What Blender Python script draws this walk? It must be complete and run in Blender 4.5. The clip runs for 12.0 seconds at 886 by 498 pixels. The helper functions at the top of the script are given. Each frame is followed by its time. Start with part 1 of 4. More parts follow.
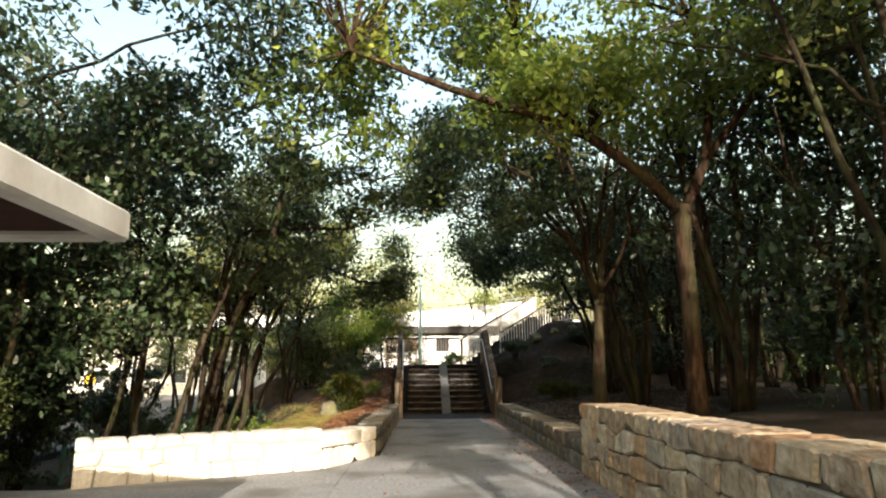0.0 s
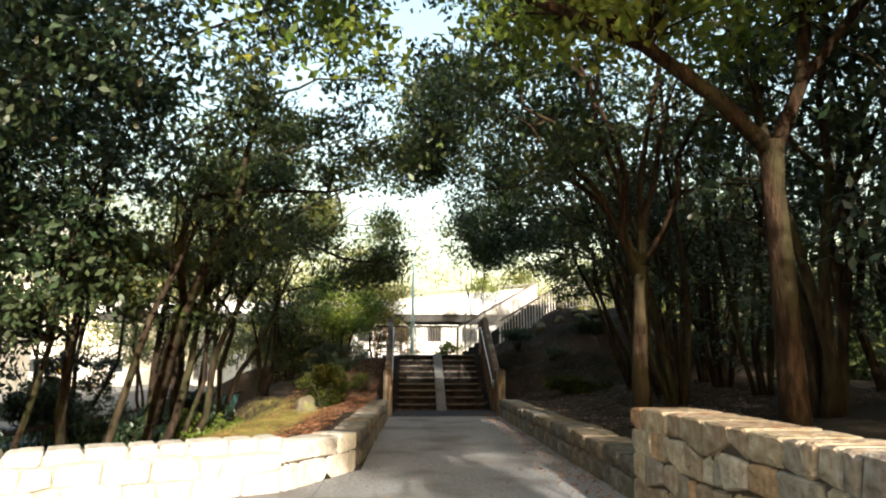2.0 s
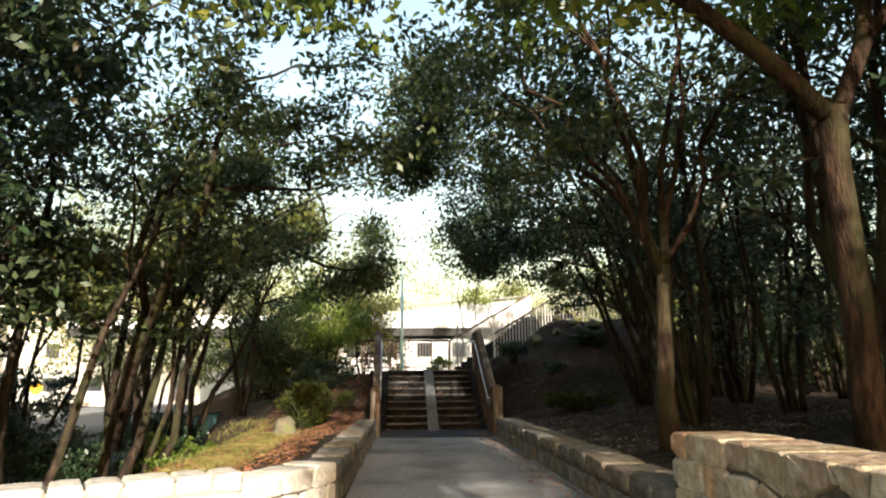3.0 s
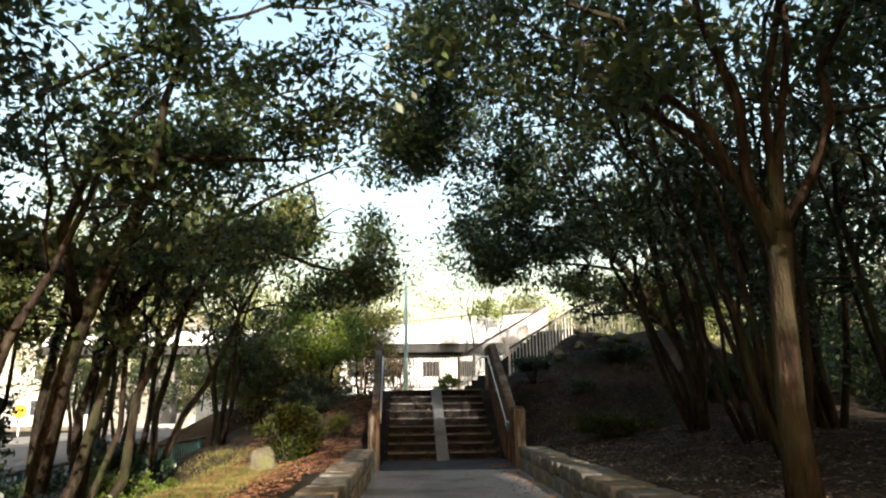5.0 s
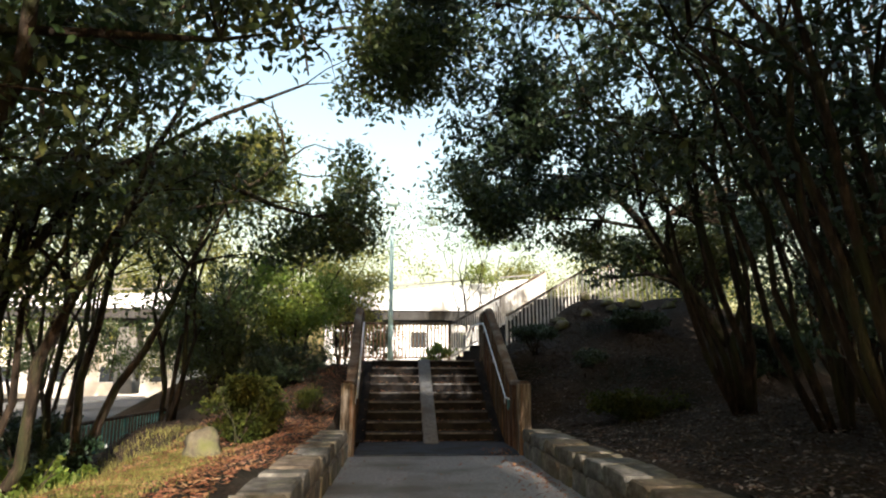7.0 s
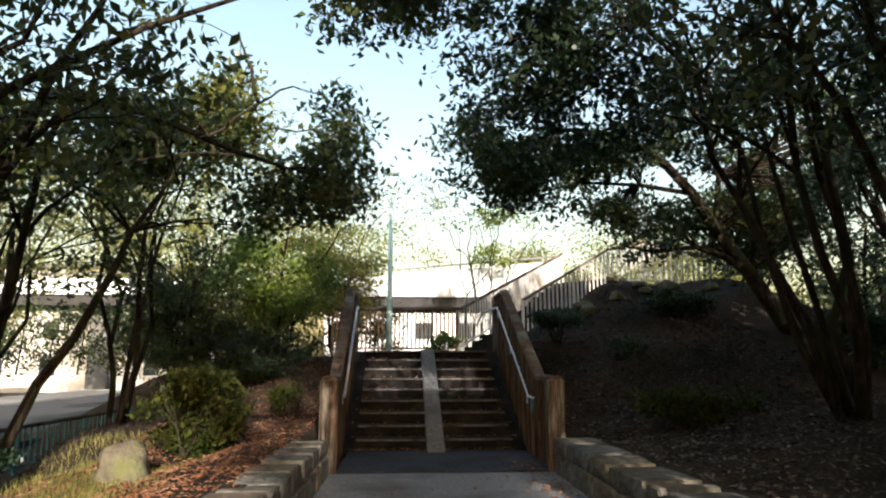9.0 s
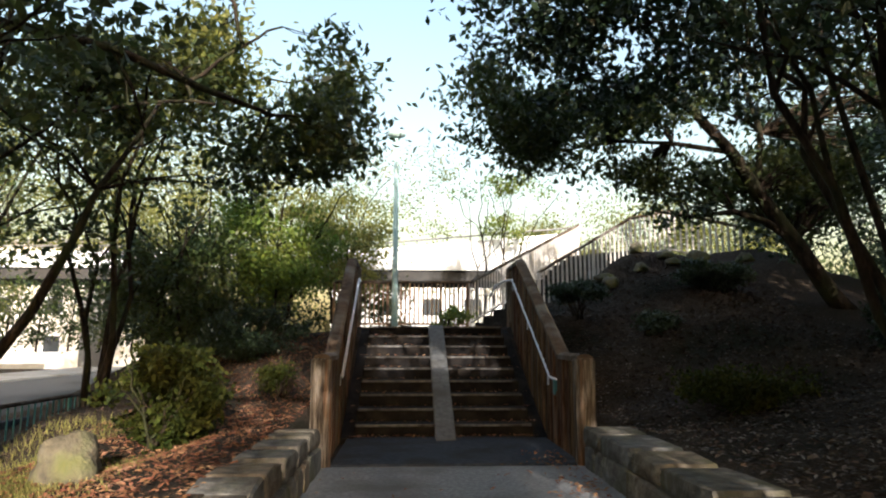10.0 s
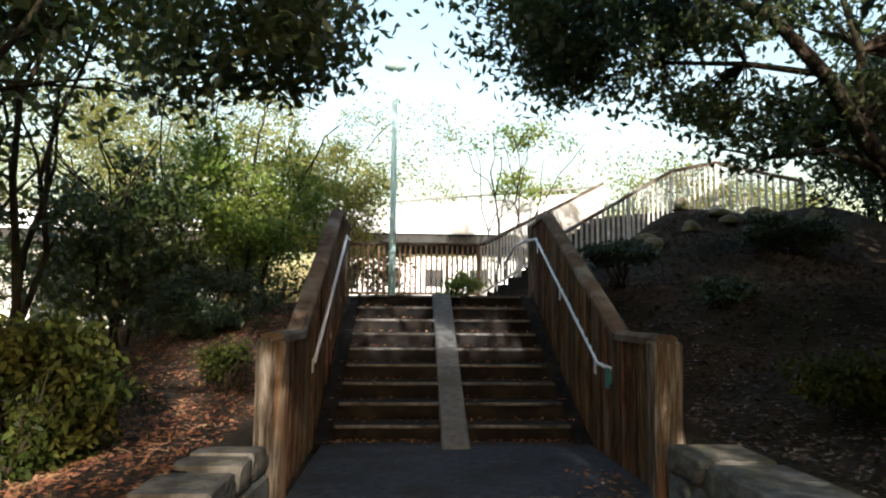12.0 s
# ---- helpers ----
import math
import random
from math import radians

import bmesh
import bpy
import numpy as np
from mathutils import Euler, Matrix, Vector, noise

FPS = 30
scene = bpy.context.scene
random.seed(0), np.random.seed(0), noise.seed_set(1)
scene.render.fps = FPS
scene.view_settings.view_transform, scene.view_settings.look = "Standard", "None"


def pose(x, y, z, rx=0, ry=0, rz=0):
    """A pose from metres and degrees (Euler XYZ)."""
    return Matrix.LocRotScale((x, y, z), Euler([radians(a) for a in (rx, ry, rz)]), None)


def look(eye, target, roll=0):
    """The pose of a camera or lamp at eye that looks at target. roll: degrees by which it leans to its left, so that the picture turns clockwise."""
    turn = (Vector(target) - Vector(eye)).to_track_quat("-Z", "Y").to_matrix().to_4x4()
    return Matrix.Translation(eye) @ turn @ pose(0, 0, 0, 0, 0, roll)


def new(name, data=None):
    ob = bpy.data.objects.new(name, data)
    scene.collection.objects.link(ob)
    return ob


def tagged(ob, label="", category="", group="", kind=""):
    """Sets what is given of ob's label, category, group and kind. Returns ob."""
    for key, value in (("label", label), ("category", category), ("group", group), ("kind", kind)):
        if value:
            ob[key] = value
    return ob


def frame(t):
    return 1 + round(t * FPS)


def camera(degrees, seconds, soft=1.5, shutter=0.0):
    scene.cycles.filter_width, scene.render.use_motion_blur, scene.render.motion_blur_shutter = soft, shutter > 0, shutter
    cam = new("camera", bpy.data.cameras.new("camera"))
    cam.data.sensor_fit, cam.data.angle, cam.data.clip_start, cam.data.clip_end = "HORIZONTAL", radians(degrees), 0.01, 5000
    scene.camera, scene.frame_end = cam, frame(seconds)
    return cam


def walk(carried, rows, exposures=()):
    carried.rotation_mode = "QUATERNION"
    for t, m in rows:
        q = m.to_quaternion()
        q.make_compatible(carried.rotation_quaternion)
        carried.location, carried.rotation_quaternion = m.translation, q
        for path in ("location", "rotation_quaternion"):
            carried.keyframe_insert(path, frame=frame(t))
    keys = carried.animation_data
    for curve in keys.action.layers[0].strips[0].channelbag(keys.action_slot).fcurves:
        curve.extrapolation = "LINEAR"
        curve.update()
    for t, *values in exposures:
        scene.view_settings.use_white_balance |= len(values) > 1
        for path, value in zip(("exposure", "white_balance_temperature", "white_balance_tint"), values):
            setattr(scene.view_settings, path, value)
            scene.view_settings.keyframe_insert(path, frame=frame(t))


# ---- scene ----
cam = camera(69.6, 12.0, soft=2.1)
PATH = [
    (0, (0.113, 1.576, 1.308), (0.183, 3.539, 1.686), -0.4),
    (0.5, (0.101, 2.154, 1.308), (0.104, 4.133, 1.592), 1.4),
    (1, (0.09, 2.732, 1.308), (0.144, 4.709, 1.603), 0.4),
    (1.5, (0.081, 3.312, 1.308), (0.064, 5.287, 1.618), -0.1),
    (2, (0.075, 3.893, 1.308), (0.17, 5.86, 1.66), 0.1),
    (2.5, (0.073, 4.475, 1.308), (0.105, 6.44, 1.68), -0.3),
    (3, (0.075, 5.058, 1.308), (0.204, 7.013, 1.707), -0.4),
    (3.2, (0.078, 5.29, 1.308), (0.18, 7.25, 1.695), -1.3),
    (4.8, (0.11, 7.152, 1.308), (0.212, 9.105, 1.728), -1.0),
    (5, (0.116, 7.385, 1.308), (0.23, 9.328, 1.768), -0.7),
    (5.5, (0.135, 7.965, 1.309), (0.219, 9.918, 1.73), -0.1),
    (6, (0.158, 8.545, 1.309), (0.274, 10.489, 1.762), -0.0),
    (6.5, (0.187, 9.126, 1.308), (0.274, 11.085, 1.7), 0.1),
    (7, (0.219, 9.708, 1.308), (0.366, 11.667, 1.686), 0.1),
    (7.2, (0.233, 9.942, 1.308), (0.37, 11.908, 1.646), 0.4),
    (8.8, (0.349, 11.813, 1.305), (0.461, 13.776, 1.667), -0.2),
    (9, (0.362, 12.047, 1.305), (0.493, 14.01, 1.661), 0.0),
    (9.5, (0.389, 12.633, 1.305), (0.482, 14.601, 1.647), 0.6),
    (10, (0.412, 13.22, 1.305), (0.518, 15.196, 1.591), 0.1),
    (10.5, (0.43, 13.807, 1.305), (0.464, 15.788, 1.579), 0.5),
    (11, (0.445, 14.396, 1.305), (0.551, 16.367, 1.63), 0.1),
    (11.5, (0.458, 14.985, 1.305), (0.535, 16.974, 1.497), 0.3),
    (12, (0.469, 15.575, 1.306), (0.566, 17.562, 1.508), 0.5),
]
walk(cam, [(t, look(eye, target, roll)) for t, eye, target, roll in PATH], [(0, 1.46, 6050, 11), (3, 1.46, 5950, 12), (6, 1.26, 5850, 14), (9, 1.14, 5740, 15), (12, 1.27, 5620, 13)])

# world, sun and exposure
SUN_EL, SUN_AZ = 19.0, 171.0  # elevation; azimuth the light comes from, clockwise from +y
world = bpy.data.worlds.new("sky")
scene.world = world
world.use_nodes = True
wn = world.node_tree.nodes
sky = wn.new("ShaderNodeTexSky")
sky.sky_type, sky.sun_disc = "NISHITA", False
sky.sun_elevation, sky.sun_rotation = radians(SUN_EL), radians(SUN_AZ)
sky.air_density, sky.dust_density, sky.ozone_density = 2.0, 4.0, 0.8
wn["Background"].inputs["Strength"].default_value = 0.15
world.node_tree.links.new(sky.outputs[0], wn["Background"].inputs["Color"])
sun = new("sun", bpy.data.lights.new("sun", "SUN"))
sun.data.energy, sun.data.angle, sun.data.color = 5.0, radians(0.5), (1.0, 0.88, 0.70)
sun_from = Vector((math.sin(radians(SUN_AZ)) * math.cos(radians(SUN_EL)), math.cos(radians(SUN_AZ)) * math.cos(radians(SUN_EL)), math.sin(radians(SUN_EL))))
sun.matrix_world = look(sun_from * 60, (0, 0, 0))


# materials
def material(name, colours, scale=4.0, detail=6.0, rough=0.85, bump=0.3, bump_scale=40.0, stain=None, stain_scale=0.7, metal=0.0,
             stretch=(1, 1, 1), vary=0.0, world_space=False, island=False, translucent=0.0, spec=0.1, bump_dist=0.01, palette=()):
    """Noise between colours at one scale, stains at a larger one, fine relief, and a change of brightness from piece to piece."""
    m = bpy.data.materials.new(name)
    m.use_nodes = True
    n, l = m.node_tree.nodes, m.node_tree.links
    b = n["Principled BSDF"]
    b.inputs["Roughness"].default_value, b.inputs["Metallic"].default_value = rough, metal
    b.inputs["Specular IOR Level"].default_value = spec
    tc = n.new("ShaderNodeTexCoord")
    vec = tc.outputs["Object"]
    if world_space:
        vec = n.new("ShaderNodeNewGeometry").outputs["Position"]
    mp = n.new("ShaderNodeMapping")
    mp.inputs["Scale"].default_value = stretch
    l.new(vec, mp.inputs["Vector"])
    vec = mp.outputs["Vector"]
    no = n.new("ShaderNodeTexNoise")
    no.inputs["Scale"].default_value, no.inputs["Detail"].default_value, no.inputs["Roughness"].default_value = scale, detail, 0.62
    l.new(vec, no.inputs["Vector"])
    ramp = n.new("ShaderNodeValToRGB")
    e = ramp.color_ramp.elements
    e[0].position, e[1].position = 0.32, 0.68
    e[0].color, e[1].color = (*colours[0], 1), (*colours[-1], 1)
    for i, c in enumerate(colours[1:-1]):
        x = e.new(0.32 + 0.36 * (i + 1) / (len(colours) - 1))
        x.color = (*c, 1)
    l.new(no.outputs["Fac"], ramp.inputs["Fac"])
    col = ramp.outputs["Color"]
    if stain:
        sn = n.new("ShaderNodeTexNoise")
        sn.inputs["Scale"].default_value, sn.inputs["Detail"].default_value = stain_scale, 5
        l.new(vec, sn.inputs["Vector"])
        sr = n.new("ShaderNodeValToRGB")
        sr.color_ramp.elements[0].position, sr.color_ramp.elements[1].position = 0.48, 0.66
        l.new(sn.outputs["Fac"], sr.inputs["Fac"])
        mx = n.new("ShaderNodeMix")
        mx.data_type = "RGBA"
        l.new(sr.outputs["Color"], mx.inputs["Factor"])
        l.new(col, mx.inputs["A"])
        mx.inputs["B"].default_value = (*stain, 1)
        col = mx.outputs["Result"]
    if vary:
        rnd = n.new("ShaderNodeNewGeometry").outputs["Random Per Island"] if island else n.new("ShaderNodeObjectInfo").outputs["Random"]
        mr = n.new("ShaderNodeMapRange")
        mr.inputs["To Min"].default_value, mr.inputs["To Max"].default_value = 1 - vary, 1 + vary
        l.new(rnd, mr.inputs["Value"])
        hs = n.new("ShaderNodeHueSaturation")
        l.new(mr.outputs["Result"], hs.inputs["Value"])
        mh = n.new("ShaderNodeMapRange")
        mh.inputs["To Min"].default_value, mh.inputs["To Max"].default_value = 0.5 - 0.05 * vary, 0.5 + 0.05 * vary
        wh = n.new("ShaderNodeTexWhiteNoise")
        wh.noise_dimensions = "1D"
        l.new(rnd, wh.inputs["W"])
        l.new(wh.outputs["Value"], mh.inputs["Value"])
        l.new(mh.outputs["Result"], hs.inputs["Hue"])
        l.new(col, hs.inputs["Color"])
        col = hs.outputs["Color"]
    if palette:
        pr = n.new("ShaderNodeValToRGB")
        pr.color_ramp.interpolation = "CONSTANT"
        pe = pr.color_ramp.elements
        pe[0].color, pe[1].position, pe[1].color = (*palette[0], 1), 1 / len(palette), (*palette[1], 1)
        for i, c in enumerate(palette[2:]):
            pe.new((i + 2) / len(palette)).color = (*c, 1)
        l.new(n.new("ShaderNodeObjectInfo").outputs["Random"], pr.inputs["Fac"])
        mm = n.new("ShaderNodeMix")
        mm.data_type, mm.blend_type = "RGBA", "MULTIPLY"
        mm.inputs["Factor"].default_value = 0.85
        l.new(col, mm.inputs["A"])
        l.new(pr.outputs["Color"], mm.inputs["B"])
        col = mm.outputs["Result"]
    l.new(col, b.inputs["Base Color"])
    if bump:
        bn = n.new("ShaderNodeTexNoise")
        bn.inputs["Scale"].default_value, bn.inputs["Detail"].default_value = bump_scale, 4
        l.new(vec, bn.inputs["Vector"])
        bp = n.new("ShaderNodeBump")
        bp.inputs["Strength"].default_value, bp.inputs["Distance"].default_value = bump, bump_dist
        l.new(bn.outputs["Fac"], bp.inputs["Height"])
        l.new(bp.outputs["Normal"], b.inputs["Normal"])
    if translucent:
        tr = n.new("ShaderNodeBsdfTranslucent")
        l.new(col, tr.inputs["Color"])
        ms = n.new("ShaderNodeMixShader")
        ms.inputs["Fac"].default_value = translucent
        l.new(b.outputs[0], ms.inputs[1])
        l.new(tr.outputs[0], ms.inputs[2])
        l.new(ms.outputs[0], n["Material Output"].inputs["Surface"])
    return m


STONE = material("granite", [(0.24, 0.19, 0.13), (0.39, 0.33, 0.25), (0.54, 0.48, 0.39)], 7, rough=0.9, bump=0.9, bump_scale=17, stain=(0.26, 0.17, 0.10), stain_scale=2.5, vary=0.22, bump_dist=0.035,
                 palette=((1, 0.93, 0.82), (0.82, 0.86, 0.90), (1, 0.74, 0.52), (1, 0.98, 0.92), (0.72, 0.66, 0.58), (0.95, 0.90, 0.80), (0.90, 0.92, 0.92)))
# Darker grey stone for the low walls, with their shade put into the colour.
STONE_SHADED = material("shaded_grey_stone", [(0.070, 0.062, 0.052), (0.145, 0.132, 0.112), (0.25, 0.23, 0.20)], 5, rough=0.92, bump=1.0, bump_scale=11, stain=(0.11, 0.105, 0.065), stain_scale=2.0, vary=0.2, bump_dist=0.04,
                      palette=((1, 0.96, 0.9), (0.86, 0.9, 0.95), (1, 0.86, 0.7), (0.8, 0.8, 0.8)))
# Lighter copy of the granite: full sun on the forecourt walls is in the colour.
STONE_SUNLIT = material("sunlit_granite", [(0.42, 0.38, 0.31), (0.54, 0.50, 0.43), (0.66, 0.62, 0.55)], 7, rough=0.9, bump=0.9, bump_scale=17, stain=(0.42, 0.33, 0.23), stain_scale=2.5, vary=0.15, bump_dist=0.035)
TEAL = material("teal_paint", [(0.05, 0.16, 0.16), (0.09, 0.24, 0.23)], 8, rough=0.5, bump=0.1, stain=(0.10, 0.12, 0.10), stain_scale=3.0)
# Mortar lightened too, so the joints wash out as under strong sun.
MORTAR_SUNLIT = material("sunlit_mortar", [(0.26, 0.22, 0.17), (0.40, 0.35, 0.28)], 9, bump=0.6)
MORTAR = material("mortar", [(0.07, 0.06, 0.045), (0.13, 0.11, 0.085)], 9, bump=0.6)
PAVING = material("path_concrete", [(0.20, 0.195, 0.188), (0.27, 0.265, 0.255), (0.34, 0.335, 0.32)], 22, rough=0.9, bump=0.4, bump_scale=120, stain=(0.20, 0.18, 0.155), stain_scale=0.9, world_space=True)
PATH_GREY = material("worn_path_concrete", [(0.155, 0.154, 0.153), (0.225, 0.223, 0.219), (0.30, 0.296, 0.287)], 22, rough=0.9, bump=0.4, bump_scale=120, stain=(0.135, 0.125, 0.112), stain_scale=0.9, world_space=True)
# Taken dark and bluish: the shade at the stair foot is in the colour.
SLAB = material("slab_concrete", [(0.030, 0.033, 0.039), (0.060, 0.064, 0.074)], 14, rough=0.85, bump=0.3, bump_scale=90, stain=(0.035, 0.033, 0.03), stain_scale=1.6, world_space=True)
# Tread and riser concrete is taken near black; stair shade is in the colour.
TREAD = material("shaded_tread_concrete", [(0.010, 0.0098, 0.0096), (0.028, 0.0275, 0.027)], 14, bump=0.4, bump_scale=70, stain=(0.024, 0.021, 0.018), stain_scale=2.5, world_space=True)
RISER = material("shaded_stained_riser", [(0.005, 0.0045, 0.0045), (0.013, 0.011, 0.010)], 9, bump=0.5, bump_scale=60, stain=(0.024, 0.019, 0.015), stain_scale=3.0, world_space=True)
RAMP = material("ramp_concrete", [(0.09, 0.09, 0.088), (0.16, 0.16, 0.155)], 16, bump=0.3, bump_scale=90, stain=(0.09, 0.085, 0.075), stain_scale=2.2)
TIMBER = material("weathered_timber", [(0.026, 0.012, 0.005), (0.085, 0.041, 0.018), (0.19, 0.108, 0.052)], 5, rough=0.8, bump=0.9, bump_scale=16, stretch=(5, 5, 0.7), stain=(0.13, 0.10, 0.07), stain_scale=1.2, vary=0.4, bump_dist=0.02)
RAIL_WOOD = material("rail_timber", [(0.060, 0.036, 0.022), (0.128, 0.090, 0.060)], 5, bump=0.7, bump_scale=18, stain=(0.180, 0.158, 0.128), stain_scale=2.2, vary=0.15)
STEEL = material("steel_pipe", [(0.62, 0.63, 0.65), (0.74, 0.75, 0.77)], 12, rough=0.45, bump=0.05, metal=0.35, spec=0.5)
PICKET = material("picket_paint", [(0.42, 0.38, 0.33), (0.60, 0.56, 0.50)], 8, bump=0.3, vary=0.12)
POLE_PAINT = material("pale_teal_paint", [(0.40, 0.58, 0.56), (0.50, 0.66, 0.63)], 6, rough=0.5, bump=0.1, stain=(0.36, 0.45, 0.42), stain_scale=2.0)
WHITE_PAINT = material("white_paint", [(0.72, 0.72, 0.71), (0.82, 0.82, 0.80)], 3, rough=0.6, bump=0.1, stain=(0.62, 0.62, 0.60), stain_scale=0.8)
# Beam colour darkened for the shade under the parapet, unlike the pale bridge concrete.
BEAM_SHADED = material("shaded_beam", [(0.035, 0.034, 0.033), (0.07, 0.067, 0.062)], 3, bump=0.2, stain=(0.05, 0.045, 0.04))
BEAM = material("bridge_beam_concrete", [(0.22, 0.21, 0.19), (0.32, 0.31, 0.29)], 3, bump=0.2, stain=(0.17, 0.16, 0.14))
EAVE = material("eave_board", [(0.48, 0.46, 0.42), (0.62, 0.60, 0.56)], 5, bump=0.2, stain=(0.40, 0.37, 0.32), stain_scale=2.0)
# Red lowered in the colour to keep the underside shaded despite bounced light.
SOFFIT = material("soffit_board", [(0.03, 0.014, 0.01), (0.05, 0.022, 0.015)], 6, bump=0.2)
SOIL = material("leaf_litter_soil", [(0.016, 0.012, 0.008), (0.040, 0.029, 0.020), (0.085, 0.062, 0.044)], 30, rough=0.95, bump=1.0, bump_scale=45, stain=(0.015, 0.014, 0.008), stain_scale=0.6, world_space=True, bump_dist=0.03)
ASPHALT = material("asphalt", [(0.045, 0.046, 0.05), (0.075, 0.076, 0.08)], 40, bump=0.3, bump_scale=150, world_space=True)
BARK_RED = material("reddish_bark", [(0.010, 0.006, 0.004), (0.030, 0.018, 0.011), (0.075, 0.044, 0.027)], 5, rough=0.9, bump=1.0, bump_scale=16, stretch=(3, 3, 0.7), stain=(0.040, 0.034, 0.016), stain_scale=1.4, bump_dist=0.03)
BARK = material("bark", [(0.012, 0.009, 0.006), (0.030, 0.021, 0.014), (0.070, 0.050, 0.033)], 4, rough=0.9, bump=1.0, bump_scale=14, stretch=(3, 3, 0.8), stain=(0.038, 0.040, 0.017), stain_scale=1.2, bump_dist=0.03)
# Darker copy of LEAF, with the shade of thickets and undergrowth in the colour.
LEAF_SHADED = material("leaf_shaded", [(0.021, 0.041, 0.018), (0.035, 0.057, 0.023), (0.058, 0.074, 0.028)], 0.8, rough=0.4, bump=0, vary=0.4, island=True, translucent=0.3, world_space=True, spec=0.5)
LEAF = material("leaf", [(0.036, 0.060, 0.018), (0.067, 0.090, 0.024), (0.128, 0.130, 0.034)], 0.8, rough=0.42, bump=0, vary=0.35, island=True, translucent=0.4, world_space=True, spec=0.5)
# Yellow-green with sunlight in the colour, bright even where little sun gets through.
LEAF_YELLOW = material("leaf_sunlit_yellow", [(0.11, 0.135, 0.028), (0.19, 0.20, 0.045), (0.29, 0.27, 0.07)], 0.8, rough=0.45, bump=0, vary=0.3, island=True, translucent=0.5, world_space=True, spec=0.4)
LEAF_SHRUB = material("leaf_shrub", [(0.020, 0.032, 0.007), (0.044, 0.054, 0.010), (0.100, 0.095, 0.018)], 2.5, rough=0.5, bump=0, vary=0.35, island=True, translucent=0.35, world_space=True)
LEAF_DRY = material("leaf_dry", [(0.11, 0.045, 0.022), (0.22, 0.10, 0.048), (0.36, 0.21, 0.12)], 3, rough=0.8, bump=0, vary=0.35, island=True, world_space=True)
PLASTER = material("cream_plaster", [(0.60, 0.55, 0.47), (0.72, 0.68, 0.60)], 2, bump=0.1, stain=(0.52, 0.46, 0.38))
GLASS_DARK = material("window_glass", [(0.03, 0.035, 0.04), (0.05, 0.055, 0.06)], 2, rough=0.1, bump=0, spec=0.6)
MOSS = material("moss_grass", [(0.10, 0.10, 0.025), (0.17, 0.15, 0.04), (0.25, 0.20, 0.07)], 18, rough=0.95, bump=1.0, bump_scale=60, stain=(0.22, 0.13, 0.06), stain_scale=1.0, world_space=True, bump_dist=0.02)
SIGN_YELLOW = material("sign_yellow", [(0.65, 0.38, 0.03), (0.75, 0.45, 0.04)], 3, rough=0.4, bump=0)
NOSING = material("worn_nosing", [(0.072, 0.069, 0.063), (0.180, 0.171, 0.159)], 18, bump=0.5, bump_scale=60, stain=(0.036, 0.029, 0.023), stain_scale=3.0, world_space=True)
ROCK = material("mossy_rock", [(0.076, 0.064, 0.043), (0.136, 0.115, 0.076), (0.204, 0.178, 0.128)], 6, bump=0.9, bump_scale=18, stain=(0.119, 0.119, 0.043), stain_scale=3.0, bump_dist=0.03)
PICKET_DARK = material("picket_brown", [(0.16, 0.10, 0.06), (0.27, 0.18, 0.11)], 8, bump=0.3, vary=0.2)
# Light green leaves; the sun on lit crowns is put into the colour.
LEAF_SUN = material("leaf_light_sunlit", [(0.085, 0.135, 0.020), (0.155, 0.205, 0.030), (0.27, 0.285, 0.05)], 0.7, rough=0.45, bump=0, vary=0.35, island=True, translucent=0.5, world_space=True, spec=0.4)
GRASS = material("dry_grass", [(0.11, 0.11, 0.03), (0.20, 0.18, 0.05), (0.30, 0.25, 0.09)], 1.5, rough=0.7, bump=0, vary=0.35, island=True, translucent=0.3, world_space=True)
POST_WOOD = material("bleached_post", [(0.03, 0.02, 0.013), (0.13, 0.10, 0.07), (0.30, 0.26, 0.205)], 4, detail=8, rough=0.85, bump=1.0, bump_scale=9, stretch=(8, 8, 0.7), stain=(0.22, 0.095, 0.034), stain_scale=0.9, bump_dist=0.04)
LEAF_GREY = material("leaf_bleached", [(0.05, 0.042, 0.036), (0.12, 0.10, 0.085), (0.24, 0.21, 0.18)], 3, rough=0.85, bump=0, vary=0.4, island=True, world_space=True)
# Dry leaves darkened in the colour for the shaded bank.
LEAF_DRY_DARK = material("leaf_dry_dark", [(0.030, 0.020, 0.013), (0.070, 0.046, 0.031), (0.140, 0.100, 0.070)], 3, rough=0.85, bump=0, vary=0.4, island=True, world_space=True)


# mesh helpers
def mesh_of(bm, name, mat, smooth=False):
    me = bpy.data.meshes.new(name)
    bm.to_mesh(me)
    bm.free()
    me.materials.append(mat)
    if smooth:
        me.shade_smooth()
    return me


def part(name, bm, mat, parent=None, label="", smooth=False):
    """One bmesh as one mesh object, under a thing or a part where parent is given."""
    ob = new(name, mesh_of(bm, name, mat, smooth))
    if parent:
        ob.parent = parent
        ob.matrix_parent_inverse = Matrix.Translation(parent.location).inverted()
    return tagged(ob, label)


def empty(name, label, category, at=(0, 0, 0), group="", kind=""):
    ob = new(name)
    ob.location = at
    return tagged(ob, label, category, group, kind)


def box(bm, lo, hi, bevel=0.0):
    m = Matrix.Translation([(a + b) / 2 for a, b in zip(lo, hi)]) @ Matrix.Diagonal([b - a for a, b in zip(lo, hi)] + [1])
    vs = bmesh.ops.create_cube(bm, size=1, matrix=m)["verts"]
    if bevel:
        es = list({e for v in vs for e in v.link_edges})
        bmesh.ops.bevel(bm, geom=es, offset=bevel, segments=1, affect="EDGES", profile=0.5)
    return bm


def slab(lo, hi, bevel=0.0):
    return box(bmesh.new(), lo, hi, bevel)


